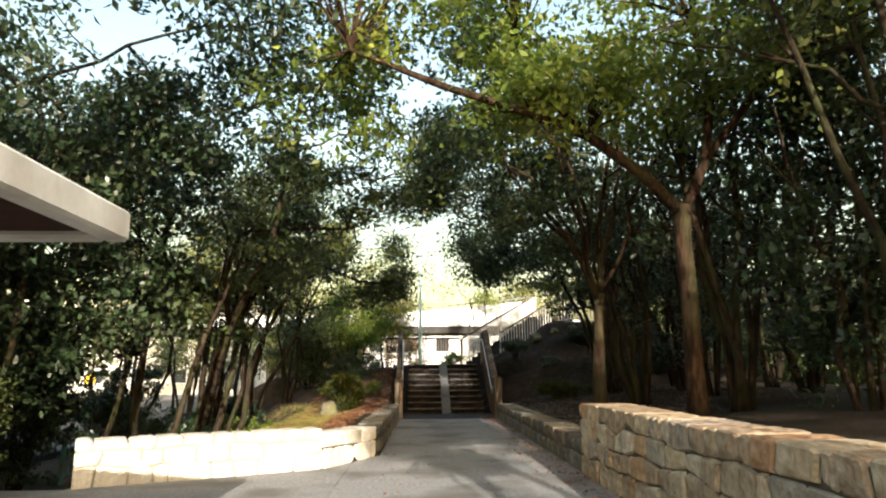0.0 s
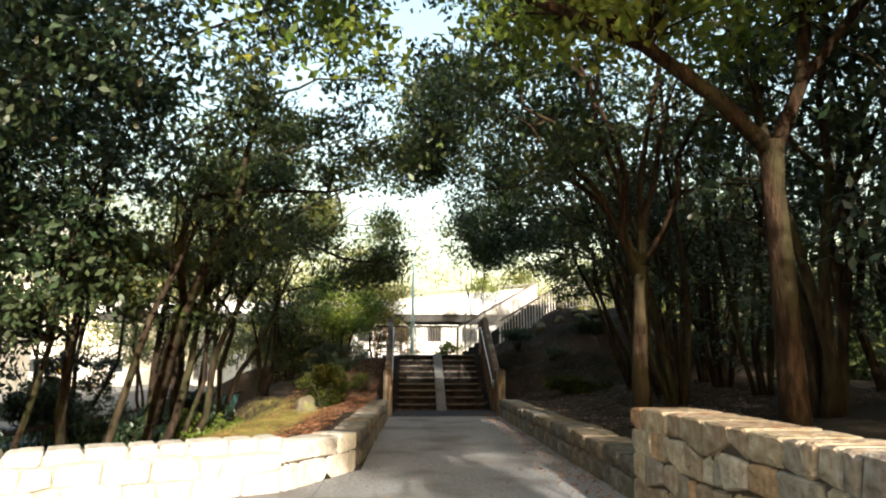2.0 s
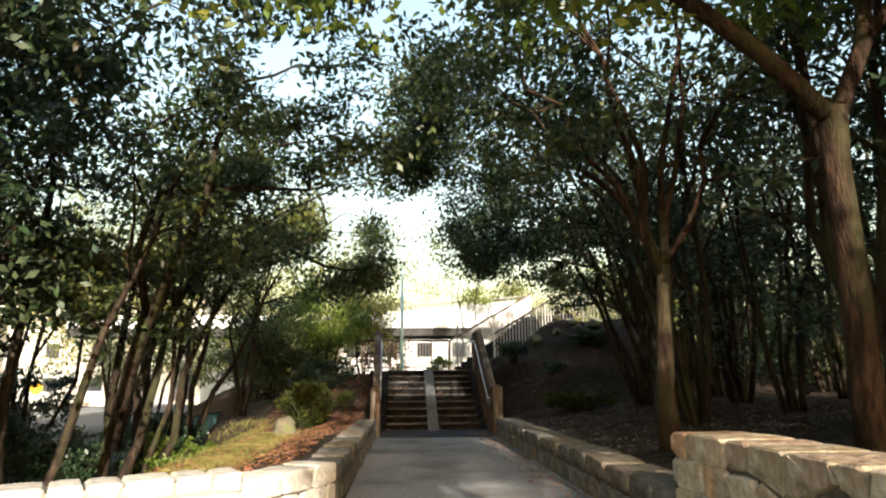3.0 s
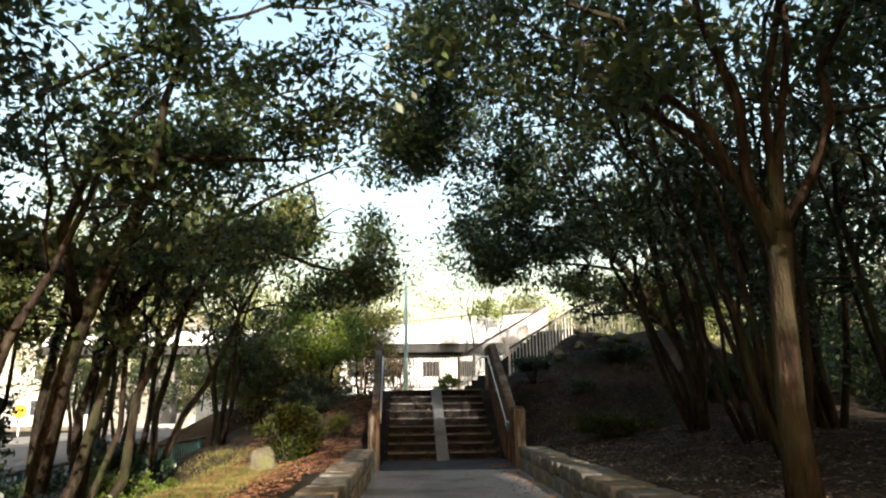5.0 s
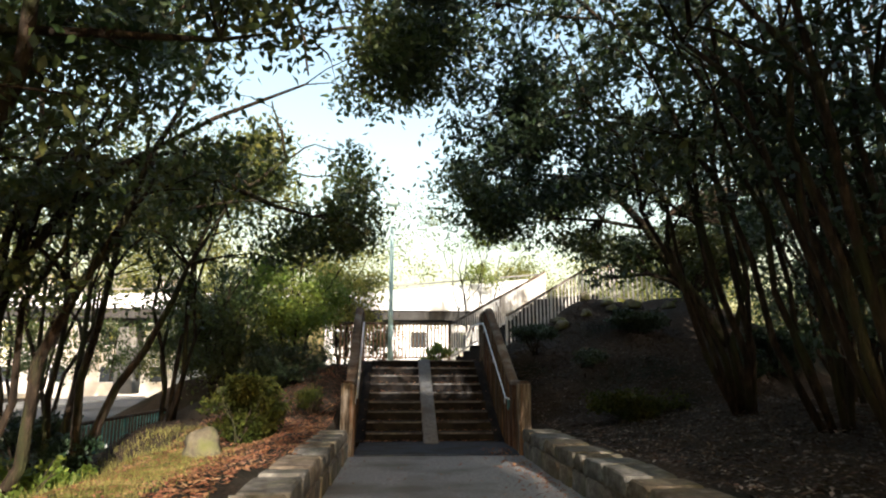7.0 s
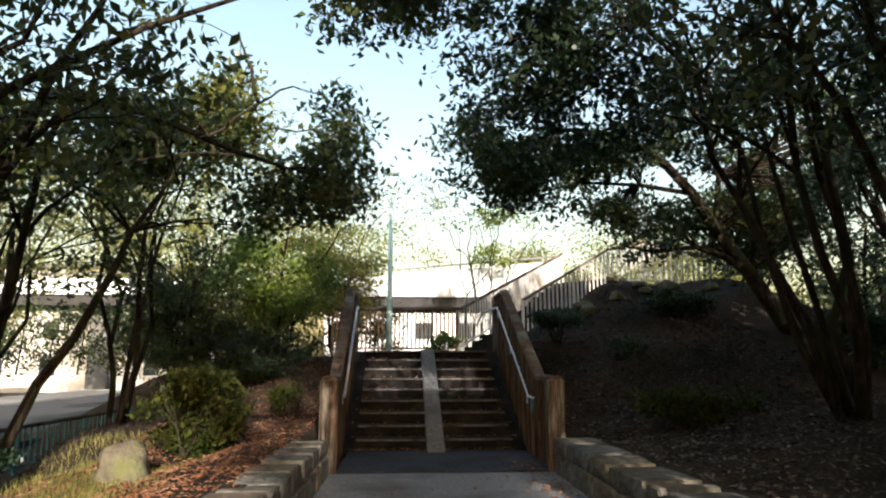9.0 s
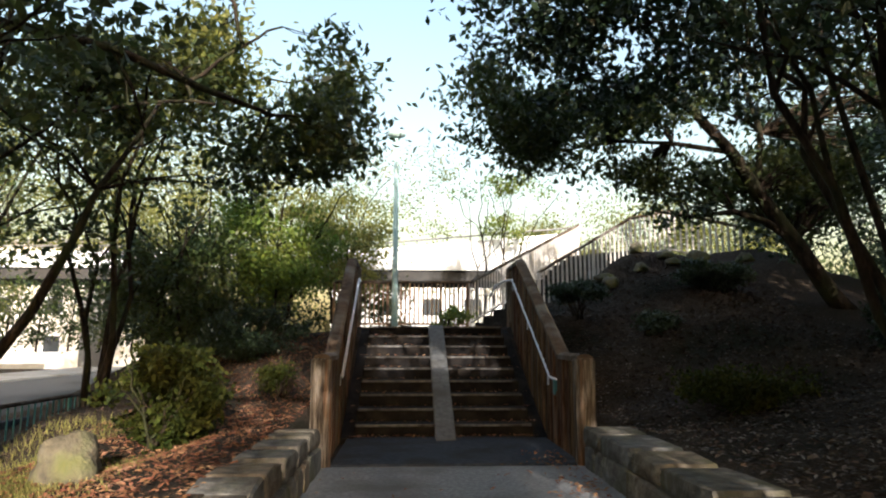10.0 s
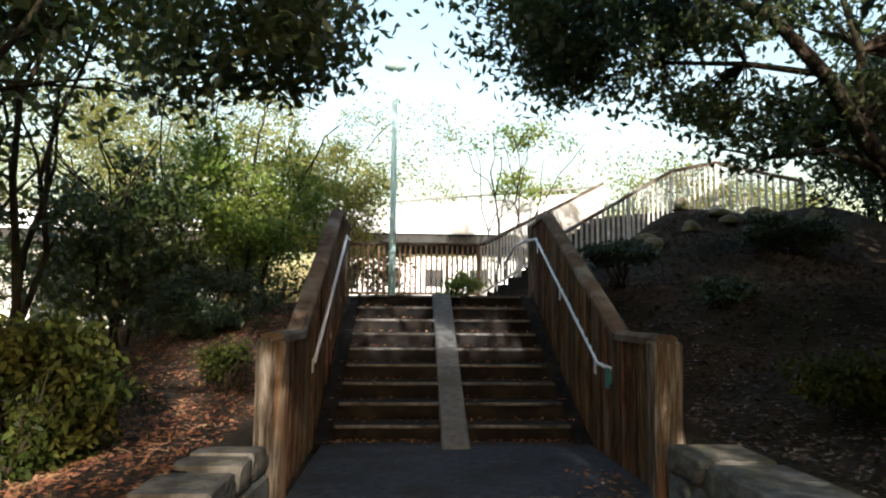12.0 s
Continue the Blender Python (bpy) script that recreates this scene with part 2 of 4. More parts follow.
def tube(bm, pts, radii, sides=8, caps=True):
    """A tapered tube along points."""
    pts = [Vector(p) for p in pts]
    rings, side = [], Vector((1, 0, 0))
    for i, p in enumerate(pts):
        d = (pts[min(i + 1, len(pts) - 1)] - pts[max(i - 1, 0)]).normalized()
        side = (side - d * side.dot(d))
        side = side.normalized() if side.length > 1e-4 else d.orthogonal().normalized()
        up = d.cross(side)
        r = radii[i] if hasattr(radii, "__len__") else radii
        rings.append([bm.verts.new(p + (side * math.cos(a) + up * math.sin(a)) * r) for a in (2 * math.pi * k / sides for k in range(sides))])
    for a, b in zip(rings, rings[1:]):
        for k in range(sides):
            bm.faces.new((a[k], a[(k + 1) % sides], b[(k + 1) % sides], b[k]))
    if caps:
        bm.faces.new(rings[0][::-1])
        bm.faces.new(rings[-1])
    return bm


def S(a, b, v):
    t = min(1.0, max(0.0, (v - a) / (b - a)))
    return t * t * (3 - 2 * t)


def mix(a, b, t):
    return a + (b - a) * t


# the plan: stairs run along +y, path from the open square to their foot
MID = 0.92                    # centre line of the stairs
RAIL_L, RAIL_R = -0.51, 2.34  # centre lines of the balustrades
STEP, RUN, STEPS = 0.175, 0.37, 9
FOOT = 22.2                   # first riser
TOP = FOOT + RUN * (STEPS - 1)
LAND = STEP * STEPS
WALL_R = 2.22                 # face of the wall beside the path
LOW, HIGH = 0.42, 0.90
BACK_FENCE = 28.0


def ground_z(x, y):
    """Height of the soil."""
    bump = 0.05 * noise.noise(Vector((x * 0.9, y * 0.9, 0))) + 0.02 * noise.noise(Vector((x * 3.1, y * 3.1, 4)))
    road = -0.75
    # land to the left of the path
    left = 0.40 + 1.1 * S(20.5, 27, y) * S(-6, -1.2, x)
    edge = -2.75 - 1.6 * S(19.5, 23, y) + 0.3 * noise.noise(Vector((0, y * 0.5, 3)))
    left -= 0.2 * S(-1.1, -2.3, x) * S(27, 22, y)
    left = mix(left, road, S(edge, edge - 1.9, x)) + bump * S(0, 2, abs(x))
    square = mix(-0.06, road, S(-5.0, -8.0, x))
    front = 9.5 + max(0.0, x + 3.95) * 0.517 if x < -1.24 else 10.9 + (x + 1.24) * 2.0
    left = mix(square, left, S(front + 0.12, front + 0.42, y) if x > -4.1 else S(8.8, 11.0, y))
    # land to the right: level behind the high wall, then the bank
    right = mix(0.74, 0.36, S(9.6, 12.5, y) * S(7.0, 2.6, x)) + 0.15 * S(3, 8, x)
    up = min(1.0, max(0.0, (y - 20.6) / 6.6))
    bank = 2.45 * up ** 1.1 * S(2.2, 5.2, x) * S(13, 8.5, x) + 1.1 * S(21.5, 26, y) * S(4.8, 2.6, x)
    bank += 0.22 * noise.noise(Vector((x * 0.8, y * 0.8, 7))) * S(18, 23, y)
    right = right + bank + bump
    if x < -0.75:
        z = left
    elif x > 2.6:
        z = right
    else:
        z = -0.06
        if y > FOOT:
            z = min(LAND - 0.12, (y - FOOT) * STEP / RUN - 0.25)
        z = mix(z, LAND - 0.1, S(25.5, 26.5, y))
    if y > 29:
        z = mix(z, 1.2, S(29, 33, y) * S(12, 7, abs(x - 1)))
    if x > 9:
        z = mix(z, 1.0, S(14, 40, x))
    return z


def spread(lo, hi, step, far, grow=1.35):
    a = list(np.arange(lo, hi + step / 2, step))
    d, out = step, []
    while a[-1] < far:
        d *= grow
        a.append(a[-1] + d)
    d = step
    while a[0] > -far:
        d *= grow
        a.insert(0, a[0] - d)
    return a


def grid_sheet(name, xs, ys, height, mat):
    vs = [(x, y, height(x, y)) for y in ys for x in xs]
    w = len(xs)
    fs = [(j * w + i, j * w + i + 1, (j + 1) * w + i + 1, (j + 1) * w + i) for j in range(len(ys) - 1) for i in range(w - 1)]
    me = bpy.data.meshes.new(name)
    me.from_pydata(vs, [], fs)
    me.materials.append(mat)
    me.shade_smooth()
    return new(name, me)


ground = tagged(grid_sheet("ground", spread(-14, 14, 0.3, 1500), spread(-4, 40, 0.3, 1500), ground_z, SOIL),
                "brown soil under leaf litter, rising to a bank beside the stairs", "ground", kind="structure")

# paved square and path
bm = bmesh.new()
box(bm, (-0.9, -8, -0.30), (WALL_R + 0.25, 20.18, 0.0), 0.01)
path = tagged(part("path", bm, PATH_GREY), "grey concrete footpath with scattered dry leaves", "path", kind="structure")
bm = bmesh.new()
box(bm, (-5.2, -8, -0.30), (-0.9, 9.45, -0.002))
vs = [bm.verts.new(c) for c in ((-4.0, 9.45, -0.003), (-0.9, 9.45, -0.003), (-0.9, 11.7, -0.003), (-1.3, 11.0, -0.003), (-4.0, 9.6, -0.003))]
bm.faces.new(vs)
tagged(part("pavement", bm, PATH_GREY), "pale paved forecourt in front of the stone wall", "pavement", kind="structure")
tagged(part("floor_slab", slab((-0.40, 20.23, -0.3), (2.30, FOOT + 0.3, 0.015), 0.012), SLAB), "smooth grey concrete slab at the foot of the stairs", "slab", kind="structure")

# road beyond the trees
road = tagged(part("road", slab((-19, -40, -1.0), (-9.2, 120, -0.70), 0.0), ASPHALT), "grey asphalt road beyond the trees", "road", kind="structure")
tagged(part("kerb", slab((-9.2, -40, -1.0), (-9.02, 120, -0.58), 0.02), SLAB), "pale concrete kerb of the road", "kerb", kind="structure")
tagged(part("pavement_far", slab((-23, -40, -1.0), (-19, 120, -0.58), 0.02), PAVING), "sunlit pavement on the far side of the road", "pavement", kind="structure")

# stairs
stairs = empty("stairs", "wide outdoor stairs with dark risers, pale nosings and a concrete wheel ramp", "stairs", (MID, FOOT, 0), kind="structure")
for i in range(STEPS):
    y0, z1 = FOOT + i * RUN, STEP * (i + 1)
    deep = RUN + 0.04 if i < STEPS - 1 else 0.5
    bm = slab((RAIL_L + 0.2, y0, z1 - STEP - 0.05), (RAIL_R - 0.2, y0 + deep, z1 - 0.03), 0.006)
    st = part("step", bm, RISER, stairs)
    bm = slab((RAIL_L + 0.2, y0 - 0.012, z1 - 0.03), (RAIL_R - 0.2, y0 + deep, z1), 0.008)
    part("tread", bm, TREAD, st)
    bm = slab((RAIL_L + 0.22, y0 - 0.016, z1 - 0.028), (RAIL_R - 0.22, y0 + 0.022, z1 + 0.004), 0.006)
    part("nosing", bm, NOSING, st)
# earth-filled gutters between steps and balustrades, coloured near black for the deep shade there
for xa, xb in ((RAIL_L + 0.03, RAIL_L + 0.202), (RAIL_R - 0.202, RAIL_R - 0.03)):
    bm = bmesh.new()
    prof = [(FOOT - 0.15, -0.1), (FOOT - 0.15, 0.02), (TOP + 0.1, LAND - 0.14), (TOP + 0.5, LAND - 0.03), (TOP + 0.5, -0.1)]
    va, vb = ([bm.verts.new((xx, y, z)) for y, z in prof] for xx in (xa, xb))
    bm.faces.new(va)
    bm.faces.new(vb[::-1])
    for k in range(5):
        bm.faces.new((va[(k + 1) % 5], va[k], vb[k], vb[(k + 1) % 5]))
    bmesh.ops.recalc_face_normals(bm, faces=bm.faces)
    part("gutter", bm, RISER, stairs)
# wheel ramp up the middle
bm = bmesh.new()
w0, w1 = MID - 0.135, MID + 0.135
prof = [(FOOT - 0.36, 0.0), (FOOT - 0.36, 0.03), (TOP + 0.02, LAND + 0.025), (TOP + 0.25, LAND + 0.025), (TOP + 0.25, LAND - 0.1), (FOOT, -0.1)]
va = [bm.verts.new((w0, y, z)) for y, z in prof]
vb = [bm.verts.new((w1, y, z)) for y, z in prof]
bm.faces.new(va)
bm.faces.new(vb[::-1])
for k in range(len(prof)):
    j = (k + 1) % len(prof)
    bm.faces.new((va[j], va[k], vb[k], vb[j]))
bmesh.ops.recalc_face_normals(bm, faces=bm.faces)
bmesh.ops.bevel(bm, geom=list(bm.edges), offset=0.012, segments=1, affect="EDGES")
part("wheel_ramp", bm, RAMP, stairs, "grey concrete strip for pushing bicycles")
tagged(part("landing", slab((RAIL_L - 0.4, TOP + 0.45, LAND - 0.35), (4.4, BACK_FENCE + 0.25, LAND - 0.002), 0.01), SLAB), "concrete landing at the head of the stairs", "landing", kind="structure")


# balustrades of close-set timber
def rail_top(y):
    """Height of the cap along a balustrade."""
    level = 1.12
    if y < FOOT - 0.95:
        return level
    return min(level + (y - FOOT + 0.95) * STEP / RUN, LAND + 1.16)


def foot_z(y):
    return max(0.0, min(LAND, (y - FOOT) * STEP / RUN)) - 0.05


def balustrade(x, side):
    b = empty("balustrade", "weathered brown timber balustrade of close-set boards beside the stairs", "balustrade", (x, 20.15, 0), "balustrades of the stairs")
    rng = random.Random(4 + side)
    y, end = 20.42, TOP + 0.55
    while y < end:
        w = rng.uniform(0.062, 0.095)
        z0, z1 = foot_z(y), rail_top(y + w / 2) - 0.03
        t = rng.uniform(0.042, 0.066)
        bm = slab((x - t, y, z0), (x + t, y + w - rng.uniform(0.006, 0.018), z1 + rng.uniform(-0.015, 0.01)), 0.014)
        part("board", bm, TIMBER, b)
        y += w
    # thick end posts
    for py, h, r in ((20.25, 1.12, 0.115), (end + 0.06, LAND + 1.17, 0.11)):
        bm = bmesh.new()
        base = 0.0 if py < FOOT else LAND
        n, ring = 12, []
        levels = [base - 0.1, base + 0.3, base + 0.6, h - 0.02, h]
        for zi, z in enumerate(levels):
            rr = r * (1.0 if zi < 4 else 0.86)
            ring.append([bm.verts.new((x + rr * math.copysign(abs(math.cos(a)) ** 0.6, math.cos(a)) + rng.uniform(-0.006, 0.006), py + rr * math.copysign(abs(math.sin(a)) ** 0.6, math.sin(a)) + rng.uniform(-0.006, 0.006), z)) for a in (2 * math.pi * k / n for k in range(n))])
        for a, c in zip(ring, ring[1:]):
            for k in range(n):
                bm.faces.new((a[k], a[(k + 1) % n], c[(k + 1) % n], c[k]))
        bm.faces.new(ring[-1])
        bm.faces.new(ring[0][::-1])
        part("end_post", bm, POST_WOOD, b, "thick split timber post, bleached on its face")
    # cap rail in three lengths
    k0, k1 = FOOT - 0.95, FOOT - 0.95 + (LAND + 1.16 - 1.12) * RUN / STEP
    for ya, yb in ((20.2, k0), (k0, k1), (k1, end + 0.12)):
        bm = bmesh.new()
        za, zb = rail_top(ya), rail_top(yb)
        vs = []
        for yy, zz in ((ya, za), (yb, zb)):
            vs.append([bm.verts.new((x + dx, yy, zz + dz)) for dx, dz in ((-0.085, -0.035), (0.085, -0.035), (0.085, 0.02), (0.05, 0.045), (-0.05, 0.045), (-0.085, 0.02))])
        for k in range(6):
            bm.faces.new((vs[0][k], vs[0][(k + 1) % 6], vs[1][(k + 1) % 6], vs[1][k]))
        bm.faces.new(vs[0][::-1])
        bm.faces.new(vs[1])
        part("cap_rail", bm, RAIL_WOOD, b)
    b.rotation_euler.z = radians(1.2 if side == 0 else -1.2)
    return b


balustrade(RAIL_L, 0)
balustrade(RAIL_R, 1)


def pipe_rail(x, wall_x, tail):
    """Steel handrail on brackets, bent level at its ends."""
    h = empty("handrail", "bright steel pipe handrail fixed inside the timber balustrade", "handrail", (x, 20.15, 0.8), "handrails of the stairs")
    h.rotation_euler.z = radians(-1.2 if tail else 1.2)
    s = STEP / RUN
    off = 1.0
    y0, y1 = FOOT - 0.35, TOP + 0.15
    pts = [(x, y0, off + (y0 - FOOT) * s), (x, y1, off + (y1 - FOOT) * s)]
    if tail:
        pts = [(x, y0 - 0.42, pts[0][2] - 0.02)] + pts + [(x - 0.12, y1 + 0.3, pts[1][2]), (x - 0.20, y1 + 1.0, pts[1][2] - 0.02), (x - 0.25, y1 + 1.9, pts[1][2] - 0.25)]
    else:
        pts = pts + [(x, y1 + 0.5, pts[1][2])]
    part("pipe", tube(bmesh.new(), pts, 0.021, 10), STEEL, h, smooth=True)
    d = 1 if wall_x > x else -1
    ys = [y0 + 0.1, (y0 + y1) / 2, y1 - 0.15] + ([y0 - 0.40] if tail else [])
    for yy in ys:
        zz = off + (max(yy, y0) - FOOT) * s
        bm = tube(bmesh.new(), [(x, yy, zz - 0.01), (x + d * 0.012, yy, zz - 0.06), (wall_x - d * 0.05, yy, zz - 0.07)], 0.010, 6)
        box(bm, (wall_x - d * 0.062 - 0.006, yy - 0.04, zz - 0.16), (wall_x - d * 0.062 + 0.006, yy + 0.04, zz - 0.02), 0.003)
        if yy < y0:
            box(bm, (wall_x - d * 0.085 - 0.008, yy - 0.055, zz - 0.2), (wall_x - d * 0.085 + 0.008, yy + 0.055, zz - 0.01), 0.004)
        part("bracket", bm, TEAL if yy < y0 else STEEL, h)


pipe_rail(RAIL_L + 0.09, RAIL_L, False)
pipe_rail(RAIL_R - 0.06, RAIL_R, True)


# rubble stone walls: jittered courses, each stone a block of its own
def stone_block(poly, depth, out, rng):
    """poly: outline (s, z) counter-clockwise; returns verts and faces in (s, d, z), d outward."""
    c = (sum(p[0] for p in poly) / len(poly), sum(p[1] for p in poly) / len(poly))
    n = len(poly)

    def ring(inset, d):
        r = []
        for s, z in poly:
            v = Vector((c[0] - s, c[1] - z))
            k = min(inset / max(v.length, 1e-3), 0.6)
            r.append((s + v.x * k, d + rng.uniform(-0.006, 0.006), z + v.y * k))
        return r
    vs = ring(0.004, -depth) + ring(0.002, out - 0.02) + ring(0.02, out) + [(c[0] + rng.uniform(-.02, .02), out + rng.uniform(0.0, 0.014), c[1] + rng.uniform(-.02, .02))]
    fs = []
    for b in (0, n):
        fs += [(b + k, b + (k + 1) % n, b + n + (k + 1) % n, b + n + k) for k in range(n)]
    fs += [(2 * n + k, 2 * n + (k + 1) % n, 3 * n) for k in range(n)]
    fs.append(tuple(range(n - 1, -1, -1)))
    return vs, fs


def stone_wall(name, label, a, b, top, thick, rows, seed, cap_through=True, step=0.34, mat=STONE, joint=MORTAR):
    """A wall from a to b (plan points); its face looks to the right of that way."""
    rng = random.Random(seed)
    a, b = Vector(a), Vector(b)
    ln = (b - a).length
    t = (b - a) / ln
    nrm = Vector((t.y, -t.x))
    bm = bmesh.new()
    for d0, d1, z0, z1 in ((-thick + 0.02, -0.02, -0.2, top - 0.05),):
        vs = [bm.verts.new((*(a + t * s + nrm * d), z)) for z in (z0, z1) for s, d in ((0.02, d0), (ln - 0.02, d0), (ln - 0.02, d1), (0.02, d1))]
        for f in ((0, 1, 2, 3), (4, 5, 6, 7), (0, 1, 5, 4), (1, 2, 6, 5), (2, 3, 7, 6), (3, 0, 4, 7)):
            bm.faces.new([vs[k] for k in f])
        bmesh.ops.recalc_face_normals(bm, faces=bm.faces)
    wall = tagged(part(name, bm, joint), label, "wall", kind="structure")

    def course(k, s):
        if k == 0:
            return -0.12
        if k == rows:
            return top + (0.018 if step < 0.5 else 0.05) * noise.noise(Vector((s * 2.1, seed, 9)))
        base = top * (k / rows) ** 0.93
        return base + (0.10 if rows > 2 else 0.05) * noise.noise(Vector((s * 2.3, k * 3.3, seed)))
    for k in range(rows):
        s = -rng.uniform(0, step * 0.5)
        tilt0 = 0
        while s < ln - 0.05:
            w = step * rng.choice((0.5, 0.75, 1.0, 1.2, 1.5)) * rng.uniform(0.85, 1.15)
            if ln - (s + w) < step * 0.5:
                w = ln - s
            tilt1 = rng.uniform(-0.05, 0.05) if s + w < ln else 0
            s0, s1 = max(s, 0.0), min(s + w, ln)
            g = 0.008
            zb0, zb1, zt0, zt1 = course(k, s0) + g, course(k, s1) + g, course(k + 1, s0) - g, course(k + 1, s1) - g
            if k == rows - 1:
                zt0, zt1 = zt0 + rng.uniform(-.008, .008), zt1 + rng.uniform(-.008, .008)
            sm = (s0 + s1) / 2
            c1, c2, c3, c4 = (rng.uniform(0.008, 0.034) if step < 0.5 else rng.uniform(0.03, 0.10) for _ in range(4))
            poly = [(s0 + g + c1, zb0), (sm, (zb0 + zb1) / 2 - 0.004), (s1 - g - c2, zb1), (s1 - g - tilt1 * 0.5, zb1 + c2), (s1 - g + tilt1 * 0.5, zt1 - c3),
                    (s1 - g - c3, zt1), (sm, (zt0 + zt1) / 2 + 0.006), (s0 + g + c4, zt0), (s0 + g + tilt0 * 0.5, zt0 - c4), (s0 + g - tilt0 * 0.5, zb0 + c1)]
            deep = thick - 0.03 if (k == rows - 1 and cap_through) else 0.2
            vs, fs = stone_block(poly, deep, rng.uniform(0.0, 0.014 if k == rows - 1 else 0.028), rng)
            me = bpy.data.meshes.new("stone")
            mid = a + t * sm
            me.from_pydata([(*(a + t * p + nrm * d - mid), z) for p, d, z in vs], [], fs)
            me.materials.append(mat)
            ob = new("stone", me)
            ob.location = (mid.x, mid.y, 0)
            ob.parent = wall
            s, tilt0 = s + w, tilt1
    return wall


def build_walls():
    stone_wall("wall_right_high", "tall rubble wall of buff granite blocks with dark joints beside the path", (WALL_R, 10.2), (WALL_R, -1.2), HIGH, 0.55, 4, 11, step=0.28)
    stone_wall("wall_right_low", "low rubble stone wall along the path up to the stairs", (RAIL_R - 0.06, 20.1), (WALL_R + 0.02, 10.22), LOW, 0.5, 2, 23, step=0.55, mat=STONE_SHADED)
    stone_wall("wall_left_low", "low rubble stone wall bordering the path beside the stairs", (-0.58, 12.2), (RAIL_L + 0.02, 20.1), LOW + 0.02, 0.42, 2, 31, step=0.58, mat=STONE_SHADED)
    stone_wall("wall_left_corner", "short splayed stretch of low rubble stone wall", (-1.24, 10.9), (-0.60, 12.18), LOW + 0.05, 0.42, 2, 37, mat=STONE_SUNLIT)
    stone_wall("wall_left_front", "sunlit low rubble stone wall facing the forecourt", (-3.95, 9.5), (-1.26, 10.88), 0.54, 0.45, 3, 41, mat=STONE_SUNLIT, joint=MORTAR_SUNLIT)


# fences and rails on top
def picket_fence(label, pts, height, gap=0.13, bar=0.02, mat=PICKET, low=0.12):
    """Upright bars between two rails along plan points with base heights."""
    f = empty("fence", label, "fence", pts[0])
    for seg, ((xa, ya, za), (xb, yb, zb)) in enumerate(zip(pts, pts[1:])):
        a, b = Vector((xa, ya, za)), Vector((xb, yb, zb))
        flat = Vector((b.x - a.x, b.y - a.y, 0))
        n = max(2, int(flat.length / gap))
        for h, r in ((height, 0.042), (low, 0.024)):
            part("rail", tube(bmesh.new(), [a + Vector((0, 0, h)), b + Vector((0, 0, h))], r, 6), RAIL_WOOD if h == height else mat, f)
        for k in range(1 if seg else 0, n + 1):
            p = a.lerp(b, k / n)
            post = k % 12 == 0 or k == n
            r = 0.032 if post else bar
            bm = slab((p.x - r, p.y - r, p.z - (0.25 if post else 0) + (0 if post else low)), (p.x + r, p.y + r, p.z + height - 0.01))
            part("post" if post else "picket", bm, mat, f)
    return f


picket_fence("brown picket fence across the back of the landing", [(-1.3, BACK_FENCE, LAND), (1.77, BACK_FENCE, LAND)], 1.08, 0.1, mat=PICKET_DARK)
picket_fence("picket railing climbing to the footbridge", [(1.82, BACK_FENCE + 0.02, LAND), (5.8, 33.0, 3.9)], 1.08)
picket_fence("picket railing along the crest of the bank", [(3.3, 27.2, 1.75), (5.80, 28.3, 3.2), (6.85, 28.5, 3.45), (8.35, 27.9, 2.95)], 1.08)

# second flight between the railings
flight = empty("stairs_upper", "second concrete flight climbing to the footbridge", "stairs", (4.0, 29, LAND), kind="structure")
for i in range(13):
    t = i / 13
    c = Vector((mix(2.9, 6.3, t), mix(27.9, 31.6, t)))
    d, n = Vector((0.68, 0.73)), Vector((0.73, -0.68))
    bm = bmesh.new()
    vs = [bm.verts.new((*(c + d * u + n * v), z)) for z in (LAND - 0.3, LAND + 0.175 * (i + 1)) for u, v in ((0, -1.2), (0.45, -1.2), (0.45, 1.1), (0, 1.1))]
    for fc in ((0, 1, 2, 3), (4, 5, 6, 7), (0, 1, 5, 4), (1, 2, 6, 5), (2, 3, 7, 6), (3, 0, 4, 7)):
        bm.faces.new([vs[k] for k in fc])
    bmesh.ops.recalc_face_normals(bm, faces=bm.faces)
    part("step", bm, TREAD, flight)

# footbridge
bridge = empty("footbridge", "white-painted footbridge with solid parapet on a concrete beam", "bridge", (0, 33, 3.4))
part("beam", slab((-14, 33.1, 3.15), (5.7, 35.4, 3.55), 0.02), BEAM_SHADED, bridge)
bm = bmesh.new()
vs = [bm.verts.new(c) for yy in (33.0, 33.12) for c in ((-14, yy, 3.50), (5.7, yy, 3.50), (5.7, yy, 4.74), (-1, yy, 4.12), (-14, yy, 3.95))]
for fc in ((0, 1, 2, 3, 4), (9, 8, 7, 6, 5), (0, 5, 6, 1), (1, 6, 7, 2), (2, 7, 8, 3), (3, 8, 9, 4), (4, 9, 5, 0)):
    bm.faces.new([vs[k] for k in fc])
bmesh.ops.recalc_face_normals(bm, faces=bm.faces)
part("parapet", bm, WHITE_PAINT, bridge)
part("parapet", slab((-14, 35.3, 3.50), (8.5, 35.42, 3.95), 0.01), WHITE_PAINT, bridge)
part("deck", slab((-14, 33.12, 3.55), (8.5, 35.3, 3.62)), BEAM, bridge)
part("top_rail", tube(bmesh.new(), [(-14, 33.06, 4.12), (-1, 33.06, 4.29), (5.75, 33.06, 4.91)], 0.03, 8), BEAM, bridge)
for k in range(9):
    x = -1.0 + k * 0.83
    part("rail_post", tube(bmesh.new(), [(x, 33.06, 4.0), (x, 33.06, 4.29 + (x + 1) * 0.092)], 0.018, 6), BEAM, bridge)
for x in (-9.5, 4.9):
    part("pier", slab((x - 0.35, 33.9, 0.5), (x + 0.35, 34.6, 3.16), 0.03), BEAM, bridge)

